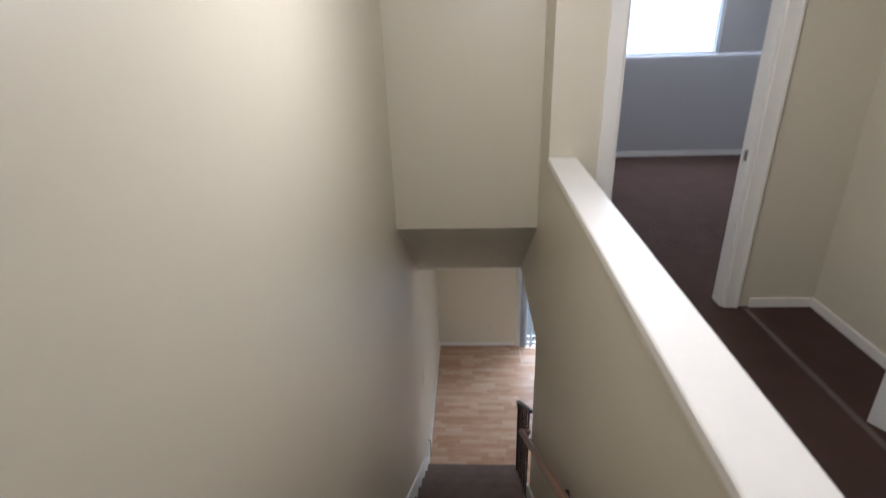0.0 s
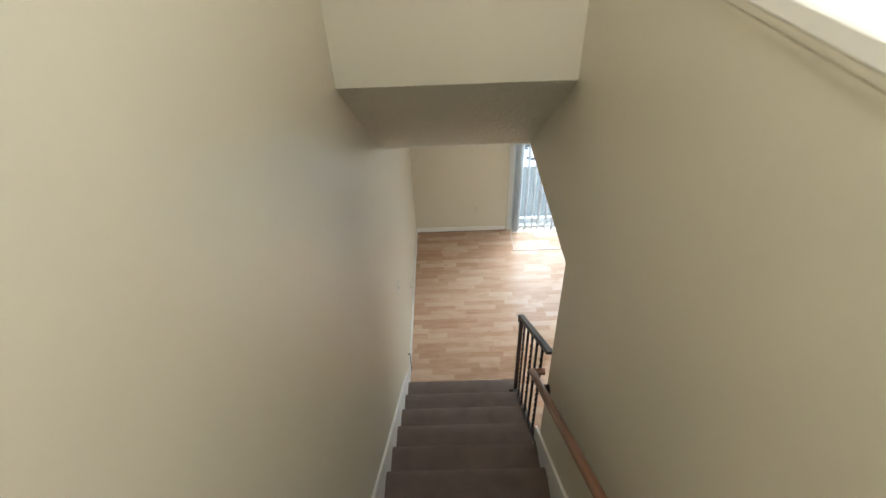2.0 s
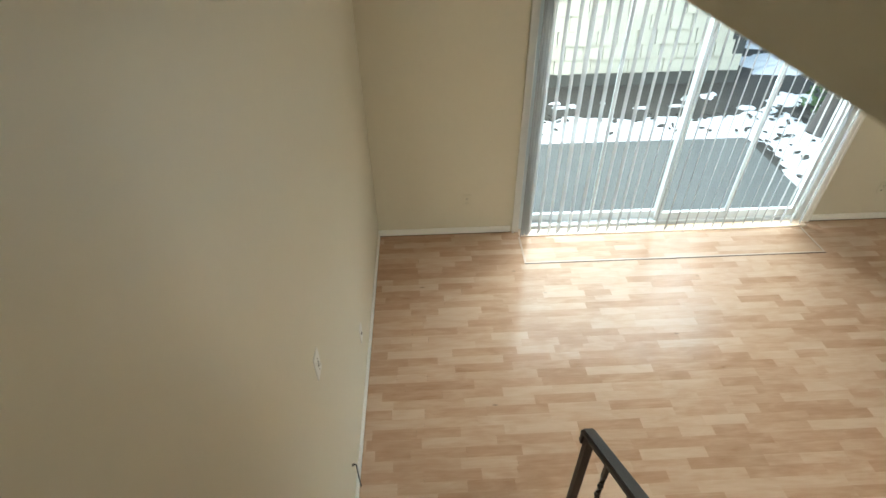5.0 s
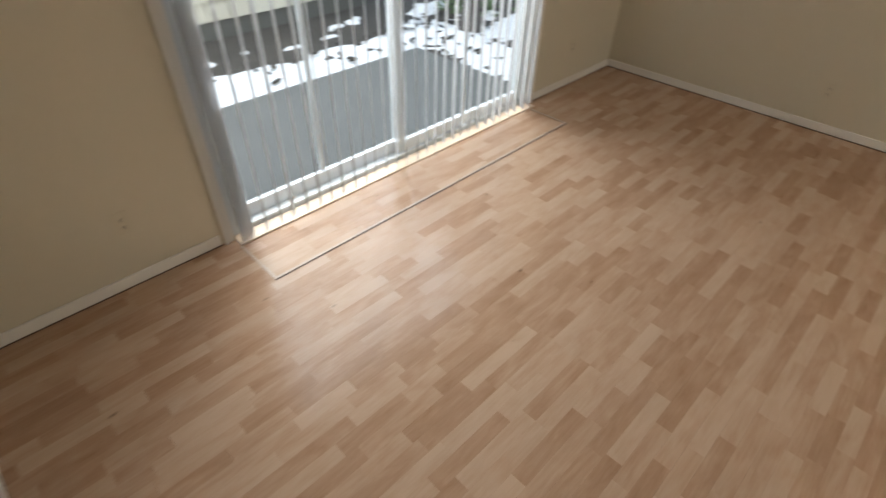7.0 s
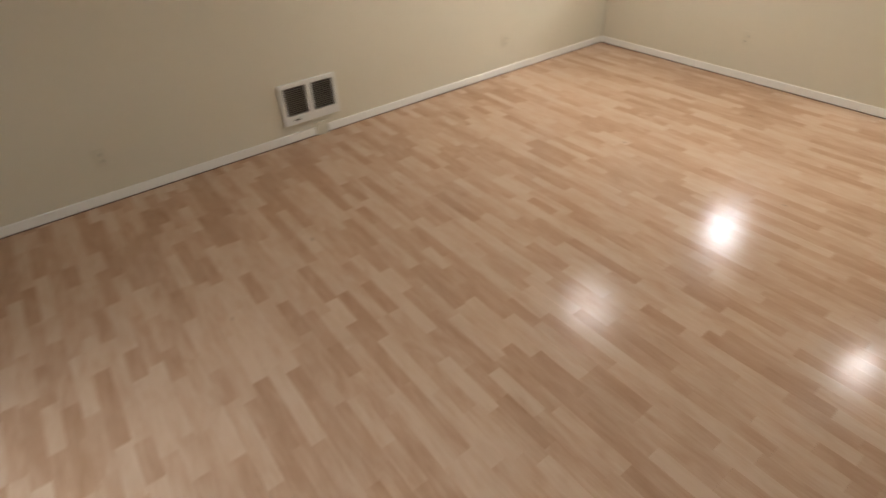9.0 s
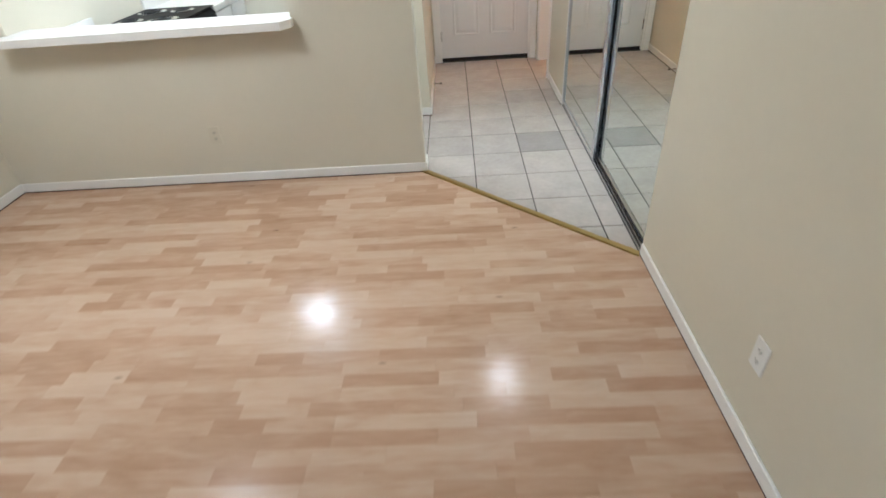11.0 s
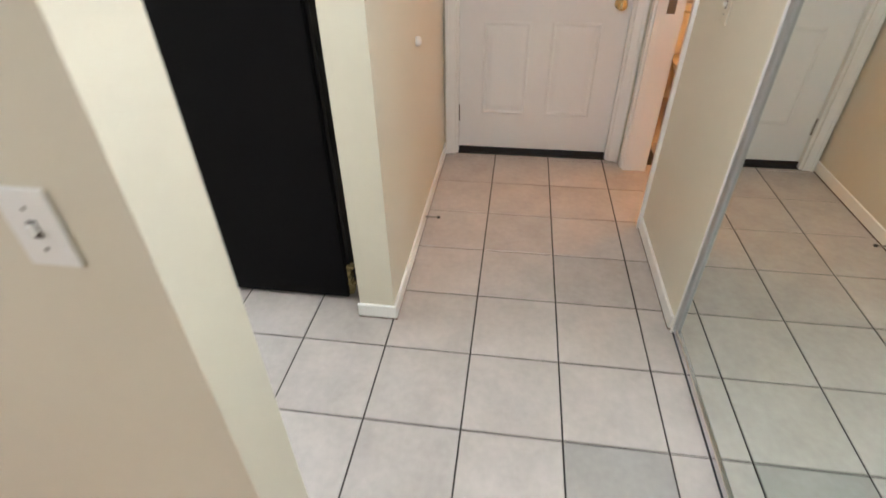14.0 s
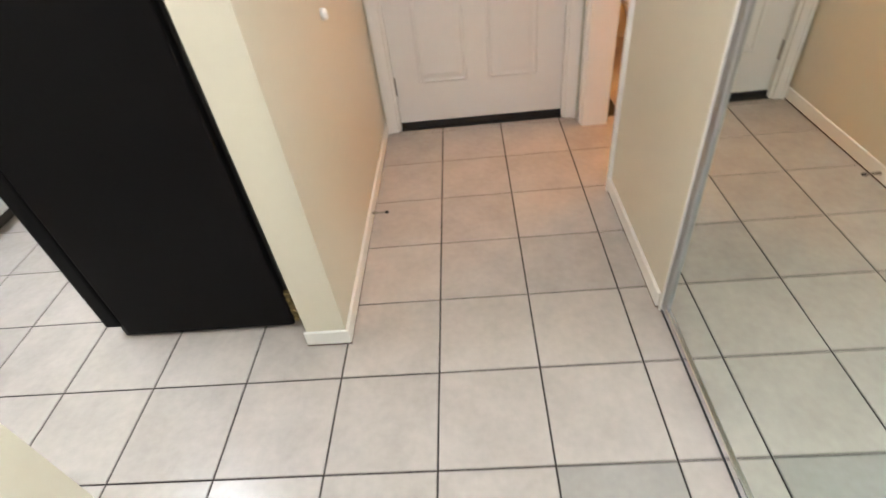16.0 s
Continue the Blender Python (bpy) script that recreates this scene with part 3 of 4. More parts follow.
# ---- front door ----
def front_door():
    x0, x1, yf = -0.347, 0.574, -1.735
    d = tagged(part("door_front", B(x0, x1, yf - 0.04, yf, 0.035, 2.04, bevel=0.002), DOOR_WHITE), "white six-panel front door, closed", "door", kind="structure")
    for cx in (x0 + 0.27, x1 - 0.27):
        for z0, z1 in ((0.26, 0.80), (1.06, 1.62), (1.72, 1.93)):
            bm = bmesh.new()
            w = 0.135
            rings = []
            for k, (ins, h) in enumerate(((0, 0.001), (0.012, 0.007), (0.024, 0.001), (0.030, 0.001), (0.055, 0.006))):
                rings.append([bm.verts.new((x, yf + h, z)) for x, z in ((cx - w + ins, z0 + ins), (cx + w - ins, z0 + ins), (cx + w - ins, z1 - ins), (cx - w + ins, z1 - ins))])
            for a, b in zip(rings, rings[1:]):
                for i in range(4):
                    bm.faces.new((a[i], a[(i + 1) % 4], b[(i + 1) % 4], b[i]))
            bm.faces.new(rings[-1])
            part("panel", bm, DOOR_WHITE, d)
    part("door_sweep", B(x0, x1, yf - 0.045, yf + 0.008, 0.004, 0.035), RUBBER, d, "black rubber door sweep")
    for z in (0.90, 1.045):
        prof = [(0.033, 0), (0.033, 0.008), (0.015, 0.012), (0.013, 0.035), (0.024, 0.042), (0.028, 0.055), (0.024, 0.066), (0.010, 0.070)]
        if z > 1:
            prof = [(0.031, 0), (0.031, 0.010), (0.024, 0.022), (0.020, 0.026), (0.008, 0.028)]
        m = pose(-0.288, yf, z, -90)
        part("door_knob" if z < 1 else "deadbolt", lathe(prof, 24, m), GOLD, d, "polished brass knob" if z < 1 else "brass deadbolt", True)
    for z in (0.26, 1.02, 1.80):
        part("hinge", rod(bmesh.new(), (x1 + 0.002, yf + 0.008, z - 0.05), (x1 + 0.002, yf + 0.008, z + 0.05), 0.008, 10), STEEL, d, "steel hinge")
    return d


front_door()
structure("threshold", B(FD0 + 0.014, FD1 - 0.014, -1.84, -1.70, -0.01, 0.004), RUBBER, "dark metal door threshold", "threshold")


# ---- mirrored closet doors ----
def mirror_door(x, y0, y1, label):
    z0, z1 = 0.022, 2.055
    g = thing("mirror_door", x, (y0 + y1) / 2, z0, label, "mirror door", "sliding mirror doors")
    sub("mirror", B(x - 0.006, x, y0 + 0.02, y1 - 0.02, z0 + 0.02, z1 - 0.02), MIRROR, g, "mirror glass")
    for a, b in ((y0, y0 + 0.036), (y1 - 0.042, y1)):
        bm = bmesh.new()
        box(bm, x - (0.024 if a == y1 - 0.042 and x > -0.48 else 0.010), x + 0.010, a, b, z0, z1, bevel=0.006, seg=3)
        if a > 0.8 and x > -0.48:
            # dark strip added at the gap between this stile and the inner mirror
            sub("stile_channel", B(x - 0.023, x - 0.010, b, b + 0.003, z0, z1), TRACK, g, "dark strip on the end of the stile")
        sub("stile", bm, CHROME if x < -0.48 or a > 0 else SILVER, g, "metal edge stile")
    for a, b in ((z0, z0 + 0.028), (z1 - 0.028, z1)):
        sub("rail", B(x - 0.010, x + 0.009, y0 + 0.026, y1 - 0.026, a, b, bevel=0.003), CHROME, g, "chrome rail")
    return g


mirror_door(-0.457, -0.208, 0.89, "tall sliding mirror door in a thick chrome frame, on the outer track")
mirror_door(-0.487, 0.745, 1.925, "tall sliding mirror door in a chrome frame, on the inner track")
track = structure("closet_track", boxes((-0.53, -0.450, -0.215, 1.928, 0.0, 0.006)), TRACK, "chrome floor track of the mirror doors", "track")
for x in (-0.474, -0.456):
    bm = bmesh.new()
    box(bm, x - 0.0035, x + 0.0035, -0.213, 1.926, 0.006, 0.016, bevel=0.003, seg=2)
    part("track_rail", bm, CHROME, track, "bright chrome rail")
structure("closet_track_top", boxes((-0.535, -0.446, -0.215, 1.928, 2.058, 2.08)), CHROME, "chrome top track of the mirror doors", "track")


# ---- sliding glass door and blinds ----
def sliding_door():
    yc = 7.49
    d = tagged(part("door_slider", boxes((DX0, DX0 + 0.05, YN + 0.01, 7.55, 0, DZ), (DX1 - 0.05, DX1, YN + 0.01, 7.55, 0, DZ), (DX0 + 0.05, DX1 - 0.05, YN + 0.01, 7.55, DZ - 0.05, DZ),
                                             (DX0 + 0.05, DX1 - 0.05, YN + 0.02, 7.55, 0, 0.035)), ALU),
               "white framed sliding glass patio door, closed", "door", kind="structure")
    mid = 0.95
    for x0, x1, y in ((DX0 + 0.05, mid + 0.03, yc + 0.025), (mid - 0.03, DX1 - 0.05, yc - 0.015)):
        f = part("sash", boxes((x0, x0 + 0.055, y - 0.015, y + 0.015, 0.036, DZ - 0.051), (x1 - 0.055, x1, y - 0.015, y + 0.015, 0.036, DZ - 0.051),
                               (x0 + 0.055, x1 - 0.055, y - 0.015, y + 0.015, 0.036, 0.115), (x0 + 0.055, x1 - 0.055, y - 0.015, y + 0.015, DZ - 0.12, DZ - 0.051)), ALU, d, "white sash")
        p = part("pane", boxes((x0 + 0.05, x1 - 0.05, y - 0.003, y + 0.003, 0.11, DZ - 0.115)), GLASS, f, "clear glass pane")
        p.visible_shadow = False
        part("pane_line", boxes(*(((x0 + x1) / 2 + o, (x0 + x1) / 2 + o + 0.028, y - 0.008, y + 0.008, 0.115, DZ - 0.12) for o in (-0.02,))), ALU, f, "white meeting bar")
    h = bmesh.new()
    box(h, 2.125, 2.150, yc - 0.062, yc - 0.046, 0.88, 1.12, bevel=0.006, seg=2)
    box(h, 2.128, 2.147, yc - 0.048, yc - 0.028, 0.89, 0.92)
    box(h, 2.128, 2.147, yc - 0.048, yc - 0.028, 1.08, 1.11)
    part("door_handle", h, ALU, d, "white pull handle")
    return d


sliding_door()
casing("trim_slider", DX0, DX1, YN, 0.0, DZ, w=0.055, side=-1, label="white casing of the patio door")


def blinds():
    g = thing("vertical_blinds", 0.97, 7.345, 0, "white vertical vinyl blinds, slats turned open", "blinds")
    hr = bmesh.new()
    box(hr, DX0 - 0.02, DX1 + 0.02, 7.318, 7.372, 2.02, 2.075, bevel=0.004)
    sub("headrail", hr, ALU, g, "white headrail")
    bm = bmesh.new()
    n = 9
    w = 0.089
    ring = []
    for i in range(n):
        u = -w / 2 + w * i / (n - 1)
        bow = 0.006 * (1 - (2 * u / w) ** 2)
        ring.append((u, bow))
    lo = [bm.verts.new((bow, u, -1.98)) for u, bow in ring] + [bm.verts.new((bow - 0.0014, u, -1.98)) for u, bow in reversed(ring)]
    hi = [bm.verts.new((bow, u, 0)) for u, bow in ring] + [bm.verts.new((bow - 0.0014, u, 0)) for u, bow in reversed(ring)]
    for i in range(2 * n):
        bm.faces.new((lo[i], lo[(i + 1) % (2 * n)], hi[(i + 1) % (2 * n)], hi[i]))
    bm.faces.new(lo)
    bm.faces.new(hi[::-1])
    me = mesh_of("slat", bm, VINYL)
    rng = random.Random(5)
    count = 29
    for i in range(count):
        x = -0.215 + i * (2.385 / (count - 1))
        o = new("slat", me)
        o.parent = g
        o.matrix_basis = pose(x - 0.97, rng.uniform(-0.002, 0.002), 2.015, 0, rng.uniform(-0.15, 0.15), rng.uniform(-5, 5) - 36)
    # stacked spare slats hang close together at the left end
    for i in range(3):
        o = new("slat", me)
        o.parent = g
        o.matrix_basis = pose(-0.275 + i * 0.02 - 0.97, 0.0, 2.015, 0, 0, rng.uniform(-5, 5) - 35)
    return g


blinds()
structure("floor_inset_border", boxes((-0.31, 2.20, 6.984, 6.998, 0.0, 0.003), (-0.31, -0.295, 6.998, 7.335, 0.0, 0.003), (2.185, 2.20, 6.998, 7.335, 0.0, 0.003)), BORDER,
          "pale wood edging of the floor inset at the patio door", "trim")
structure("floor_inset_seam", boxes((-0.31, 2.20, 6.976, 6.984, 0.0, 0.0025)), SEAM_SHADOW, "dark seam in the floor", "trim")
structure("door_sill", boxes((DX0, DX1, 7.335, 7.43, 0.0, 0.010)), WOOD_EDGE, "pale wood sill at the patio door", "trim")


# ---- plates and small fittings ----
def plate(name, m, label, kind_of, group="", face=None):
    """A wall plate; local x is across, local y up, local z out of the wall."""
    g = new(name)
    g.matrix_basis = m
    tagged(g, label, "switch" if kind_of == "switch" else "outlet", group)
    bm = bmesh.new()
    box(bm, -0.036, 0.036, -0.058, 0.058, 0, 0.006, bevel=0.003, seg=2)
    part("cover", bm, face or PLASTIC, g)
    if kind_of == "switch":
        part("slot", B(-0.006, 0.006, -0.013, 0.013, 0.006, 0.0068), PLATE_HOLE, g)
        tg = bmesh.new()
        box(tg, -0.004, 0.004, -0.005, 0.009, 0.006, 0.017, bevel=0.0015)
        part("toggle", tg, PLASTIC, g)
        for v in (-0.03, 0.03):
            part("screw", rod(bmesh.new(), (0, v, 0.005), (0, v, 0.0072), 0.003, 8), STEEL, g)
    elif kind_of == "outlet":
        for v in (-0.02, 0.02):
            s = part("socket", rod(bmesh.new(), (0, v, 0.005), (0, v, 0.0075), 0.0145, 16), face or PLASTIC, g)
            for u in (-0.006, 0.006):
                part("slot", B(u - 0.0014, u + 0.0014, v - 0.004, v + 0.006, 0.0075, 0.0081), PLATE_HOLE, s)
            part("ground_hole", rod(bmesh.new(), (0, v - 0.009, 0.007), (0, v - 0.009, 0.0081), 0.003, 8), PLATE_HOLE, s)
    else:
        part("jack", B(-0.008, 0.008, -0.007, 0.007, 0.006, 0.0085), PLATE_HOLE, g)
    return g


plate("light_switch", pose(XW, 5.075, 1.22, 90, 0, 90), "white toggle light switch plate on the stair wall", "switch", "wall plates")
plate("phone_jack", pose(XW, 5.95, 0.40, 90, 0, 90), "blank white jack plate near the floor", "jack", "wall plates")
plate("wall_outlet", pose(-0.755, YN, 0.345, 90, 0, 0), "cream duplex outlet beside the patio door", "outlet", "wall plates", PLATE_CREAM)
plate("wall_outlet", pose(2.82, YN, 0.33, 90, 0, 0), "cream duplex outlet in the dark corner", "outlet", "wall plates", PLATE_CREAM)
plate("wall_outlet", pose(XE, 5.65, 0.30, 90, 0, -90), "cream duplex outlet on the wall beyond the heater", "outlet", "wall plates", PLATE_CREAM)
plate("wall_outlet", pose(XE, 2.30, 0.30, 90, 0, -90), "cream duplex outlet between heater and corner", "outlet", "wall plates", PLATE_CREAM)
plate("wall_outlet", pose(2.02, YS, 0.34, 90, 0, 180), "cream duplex outlet below the pass-through", "outlet", "wall plates", PLATE_CREAM)
plate("light_switch", pose(0.80, YS, 1.15, 90, 0, 180), "white toggle switch plate at the hall corner", "switch", "wall plates")
plate("wall_outlet", pose(XO, 2.945, 0.345, 90, 0, 90), "white outlet plate on the stair wall", "outlet", "wall plates")
plate("light_switch", pose(-0.447, -0.63, 1.115, 90, 0, 90), "painted-over cream toggle switch on the hall wall", "switch", "wall plates", PLATE_CREAM)


def wall_heater():
    x = XE
    g = thing("wall_heater", x, 4.23, 0.13, "white fan wall heater with two black grilles", "heater")
    y0, y1, z0, z1 = 4.04, 4.485, 0.14, 0.437
    fr = boxes((x - 0.022, x, y0, y0 + 0.03, z0, z1), (x - 0.022, x, y1 - 0.03, y1, z0, z1), (x - 0.022, x, y0 + 0.03, y1 - 0.03, z0, z0 + 0.062),
               (x - 0.022, x, y0 + 0.03, y1 - 0.03, z1 - 0.028, z1), (x - 0.022, x, 4.24, 4.285, z0 + 0.062, z1 - 0.028))
    sub("frame", fr, HEATER, g, "white enamel frame")
    for a, b in ((y0 + 0.03, 4.24), (4.285, y1 - 0.03)):
        gr = sub("grille", boxes((x - 0.004, x, a, b, z0 + 0.062, z1 - 0.028)), RUBBER, g, "black louvred grille")
        for k in range(14):
            z = z0 + 0.068 + k * 0.0147
            sub("louvre", boxes((x - 0.018, x - 0.005, a + 0.001, b - 0.001, z, z + 0.004)), STEEL, gr)
    sub("badge", boxes((x - 0.024, x - 0.022, 4.37, 4.41, z0 + 0.025, z0 + 0.037)), PLATE_HOLE, g, "small dark badge")
    return g


wall_heater()
structure("baseboard_patch", boxes((XE - 0.018, XE, 4.165, 4.255, 0.0, 0.10)), WALL, "painted wire cover at the baseboard", "baseboard")


def door_stop():
    g = thing("door_stop", 0.655, -0.866, 0.04, "spring door stop on the baseboard", "door stop")
    bm = bmesh.new()
    for i in range(9):
        rod(bm, (0.650 - i * 0.007, -0.866, 0.04), (0.646 - i * 0.007, -0.866, 0.04), 0.0065 - 0.0003 * i, 10)
    rod(bm, (0.65, -0.866, 0.04), (0.588, -0.866, 0.04), 0.004, 8)
    sub("spring", bm, STEEL, g)
    sub("tip", rod(bmesh.new(), (0.588, -0.866, 0.04), (0.574, -0.866, 0.04), 0.007, 10), RUBBER, g, "dark rubber tip")


door_stop()
b = lathe([(0.020, 0), (0.021, 0.008), (0.019, 0.016), (0.013, 0.022), (0.005, 0.024)], 20, pose(0.661, -0.87, 0.912, 0, -90, 0))
tagged(part("wall_bumper", b, PLASTIC, None, "", True), "round white knob bumper on the partition wall", "bumper")
structure("transition_strip", prism("z", 0.0, 0.010, [(0.664, 0.876), (-0.452, 1.925), (-0.442, 1.958), (-0.425, 1.945), (0.672, 0.914), (0.690, 0.899)]), BRASS,
          "brass transition strip between laminate and tile", "trim")


# ---- kitchen ----
def fridge():
    x0, x1, xd, ya, yb, h = 0.876, 1.525, 1.60, -1.02, -0.232, 1.70
    g = thing("refrigerator", (x0 + x1) / 2, (ya + yb) / 2, 0, "black top-freezer refrigerator seen from its side", "refrigerator")
    sub("cabinet", B(x0, x1, ya, yb, 0.02, h, bevel=0.006, seg=2), BLACK, g)
    sub("base_grille", B(x1 - 0.1, x1 + 0.03, ya + 0.02, yb - 0.02, 0.0, 0.05), RUBBER, g)
    for z0, z1 in ((0.06, 1.085), (1.10, h)):
        d = sub("door", B(x1 + 0.008, xd, ya, yb - 0.004, z0, z1, bevel=0.012, seg=3), BLACK, g)
        hb = bmesh.new()
        za, zb = (0.55, 1.06) if z0 < 1 else (1.12, 1.42)
        box(hb, xd + 0.03, xd + 0.055, ya + 0.05, ya + 0.085, za, zb, bevel=0.008, seg=2)
        box(hb, xd - 0.002, xd + 0.032, ya + 0.055, ya + 0.08, za + 0.01, za + 0.05)
        box(hb, xd - 0.002, xd + 0.032, ya + 0.055, ya + 0.08, zb - 0.05, zb - 0.01)
        sub("handle", hb, BLACK, d)
    sub("hinge", boxes((x1 - 0.01, xd - 0.02, yb - 0.07, yb - 0.02, 1.086, 1.099)), STEEL, g, "steel door hinge")
    torn = bmesh.new()
    rng_t = random.Random(8)
    for k in range(9):
        z = 0.03 + k * 0.017
        xa = x0 - 0.012 - rng_t.uniform(0.0, 0.022)
        box(torn, xa, x0 - 0.001, yb - 0.040 - rng_t.uniform(0, 0.01), yb - 0.012 - rng_t.uniform(0, 0.006), z, z + rng_t.uniform(0.010, 0.017))
    sub("torn_insulation", torn, INSULATION, g, "torn yellowed insulation at the back edge")
    sub("back_panel", boxes((x0 - 0.012, x0 - 0.001, ya + 0.03, yb - 0.03, 0.05, h - 0.05)), RUBBER, g)
    return g


fridge()


KZ = 0.916  # the kitchen counter is low, about 0.83 m


def base_cabinet(y0, y1, drawer=True):
    x0, x1 = 2.575, 3.18
    g = thing("base_cabinet", (x0 + x1) / 2, (y0 + y1) / 2, 0, "white painted base cabinet with a drawer over a door", "cabinet", "kitchen cabinets")
    sub("body", B(x0, x1, y0, y1, 0.09, 0.865), CAB_WHITE, g)
    sub("toe_kick", B(x0 + 0.06, x1, y0, y1, 0.0, 0.09), PLATE_HOLE, g, "dark toe kick")
    a, b = y0 + 0.012, y1 - 0.012
    sub("drawer_front", B(x0 - 0.018, x0 - 0.001, a, b, 0.70, 0.845, bevel=0.004), CAB_WHITE, g)
    d = sub("door", B(x0 - 0.018, x0 - 0.001, a, b, 0.105, 0.675, bevel=0.004), CAB_WHITE, g)
    for z in (0.19, 0.60):
        sub("hinge", rod(bmesh.new(), (x0 - 0.022, b + 0.004, z - 0.022), (x0 - 0.022, b + 0.004, z + 0.022), 0.005, 8), IRON, d, "dark exposed hinge")
    g.scale.z = KZ
    return g


base_cabinet(-1.31, -0.89)
base_cabinet(-1.695, -1.315)
base_cabinet(-0.115, 0.31)
base_cabinet(0.315, 0.74)


def range_stove():
    x0, x1, y0, y1 = 2.565, 3.175, -0.882, -0.122
    g = thing("range", (x0 + x1) / 2, (y0 + y1) / 2, 0, "black electric range with a grey oven window", "stove")
    sub("body", B(x0, x1, y0, y1, 0.20, 0.905), BLACK, g)
    sub("base_panel", B(x0 - 0.006, x0 + 0.05, y0, y1, 0.03, 0.19, bevel=0.004), CAB_WHITE, g, "white panel under the oven")
    sub("kick", B(x0 + 0.06, x1, y0, y1, 0.0, 0.20), PLATE_HOLE, g)
    d = sub("oven_door", B(x0 - 0.032, x0 - 0.001, y0 + 0.01, y1 - 0.01, 0.215, 0.74, bevel=0.008, seg=2), BLACK_GLASS, g)
    sub("window", B(x0 - 0.035, x0 - 0.0325, y0 + 0.16, y1 - 0.16, 0.34, 0.60, bevel=0.001), OVEN_WINDOW, d, "grey tinted glass window")
    hb = rod(bmesh.new(), (x0 - 0.075, y0 + 0.06, 0.69), (x0 - 0.075, y1 - 0.06, 0.69), 0.012, 12)
    for y in (y0 + 0.09, y1 - 0.09):
        rod(hb, (x0 - 0.075, y, 0.69), (x0 - 0.03, y, 0.69), 0.009, 10)
    sub("handle", hb, BLACK, d)
    p = sub("control_panel", prism("y", y0 + 0.005, y1 - 0.005, [(x0 - 0.03, 0.75), (x0 - 0.03, 0.86), (x0, 0.90), (x0, 0.75)]), BLACK, g)
    for i in range(5):
        y = y0 + 0.10 + i * 0.14
        sub("knob", rod(bmesh.new(), (x0 - 0.03, y, 0.81), (x0 - 0.058, y, 0.81), 0.019, 16, 0.016), IRON, p)
    ct = bmesh.new()
    box(ct, x0 - 0.02, x1 - 0.02, y0 - 0.006, y1 + 0.006, 0.912, 0.925, bevel=0.004)
    sub("cooktop", ct, BLACK, g)
    for bx, by, r in ((2.735, -0.69, 0.075), (2.735, -0.32, 0.095), (3.0, -0.69, 0.095), (3.0, -0.32, 0.075)):
        c = sub("drip_bowl", lathe([(r + 0.022, 0.925), (r + 0.022, 0.929), (r + 0.010, 0.927), (0.02, 0.9255)], 24, Matrix.Translation((bx, by, 0))), CHROME, g, "chrome drip bowl")
        coil = bmesh.new()
        n = 60
        pts = [Vector((bx + (0.015 + (r - 0.015) * i / n) * math.cos(i * 0.36), by + (0.015 + (r - 0.015) * i / n) * math.sin(i * 0.36), 0.937)) for i in range(n)]
        for a, e in zip(pts, pts[1:]):
            rod(coil, a, e, 0.005, 5)
        sub("coil", coil, RUBBER, c, "black coil element")
    g.scale.z = KZ
    return g


range_stove()
for ya, yb in ((-1.695, -0.89), (-0.114, 0.742)):
    bm = prism("y", ya, yb, [(2.55, 0.794), (2.55, 0.826), (2.556, 0.832), (3.16, 0.832), (3.16, 0.93), (3.18, 0.93), (3.18, 0.794)])
    tagged(part("countertop", bm, COUNTER), "white laminate kitchen countertop with a low backsplash", "countertop", "countertops")
ledge = prism("z", 0.974, 1.017, [(1.363, 0.72), (1.363, YS + 0.003), (1.349, YS + 0.003), (1.349, 0.950), (1.395, 1.012), (3.02, 1.022), (3.065, 0.960), (3.065, YS + 0.003), (3.049, YS + 0.003), (3.049, 0.72)])
tagged(part("bar_ledge", ledge, COUNTER), "white laminate ledge with clipped corners at the pass-through", "ledge")


# ---- bathroom ----
def toilet():
    x, y = -1.0, -2.45
    g = thing("toilet", x, y, 0, "cream porcelain toilet under orange light", "toilet")
    tk = bmesh.new()
    box(tk, x - 0.22, x + 0.22, -2.83, -2.64, 0.38, 0.74, bevel=0.03, seg=3)
    sub("tank", tk, PORCELAIN, g, smooth=False)
    sub("tank_lid", B(x - 0.235, x + 0.235, -2.838, -2.625, 0.74, 0.775, bevel=0.012, seg=2), PORCELAIN, g)
    sub("flush_lever", rod(bmesh.new(), (x + 0.17, -2.635, 0.68), (x + 0.09, -2.615, 0.675), 0.007, 8), CHROME, g, "chrome flush lever")
    bowl = lathe([(0.10, 0.0), (0.11, 0.05), (0.10, 0.18), (0.15, 0.30), (0.185, 0.37), (0.19, 0.395), (0.15, 0.40)], 28, Matrix.Translation((x, -2.36, 0)) @ Matrix.Diagonal((1, 1.25, 1, 1)))
    sub("bowl", bowl, PORCELAIN, g, smooth=True)
    seat = lathe([(0.195, 0.402), (0.20, 0.412), (0.195, 0.425), (0.02, 0.43)], 28, Matrix.Translation((x, -2.36, 0)) @ Matrix.Diagonal((1, 1.25, 1, 1)))
    sub("seat_lid", seat, PORCELAIN, g, smooth=True)
    return g


toilet()


# ---- ceiling lamps ----
def dome_lamp(x, y, z, label, r=0.15, shade=SHADE):
    g = thing("ceiling_lamp", x, y, z, label, "lamp", "ceiling lamps")
    sub("mount", lathe([(r * 0.75, z - 0.001), (r * 0.8, z - 0.02), (r * 0.5, z - 0.025)], 24, Matrix.Translation((x, y, 0))), GOLD, g, "brass mount")
    bm = lathe([(r, z - 0.025), (r * 0.96, z - 0.055), (r * 0.75, z - 0.085), (r * 0.4, z - 0.1), (0.01, z - 0.104)], 24, Matrix.Translation((x, y, 0)))
    s = sub("shade", bm, shade, g, "lit frosted glass shade", True)
    s.visible_shadow = False
    return g


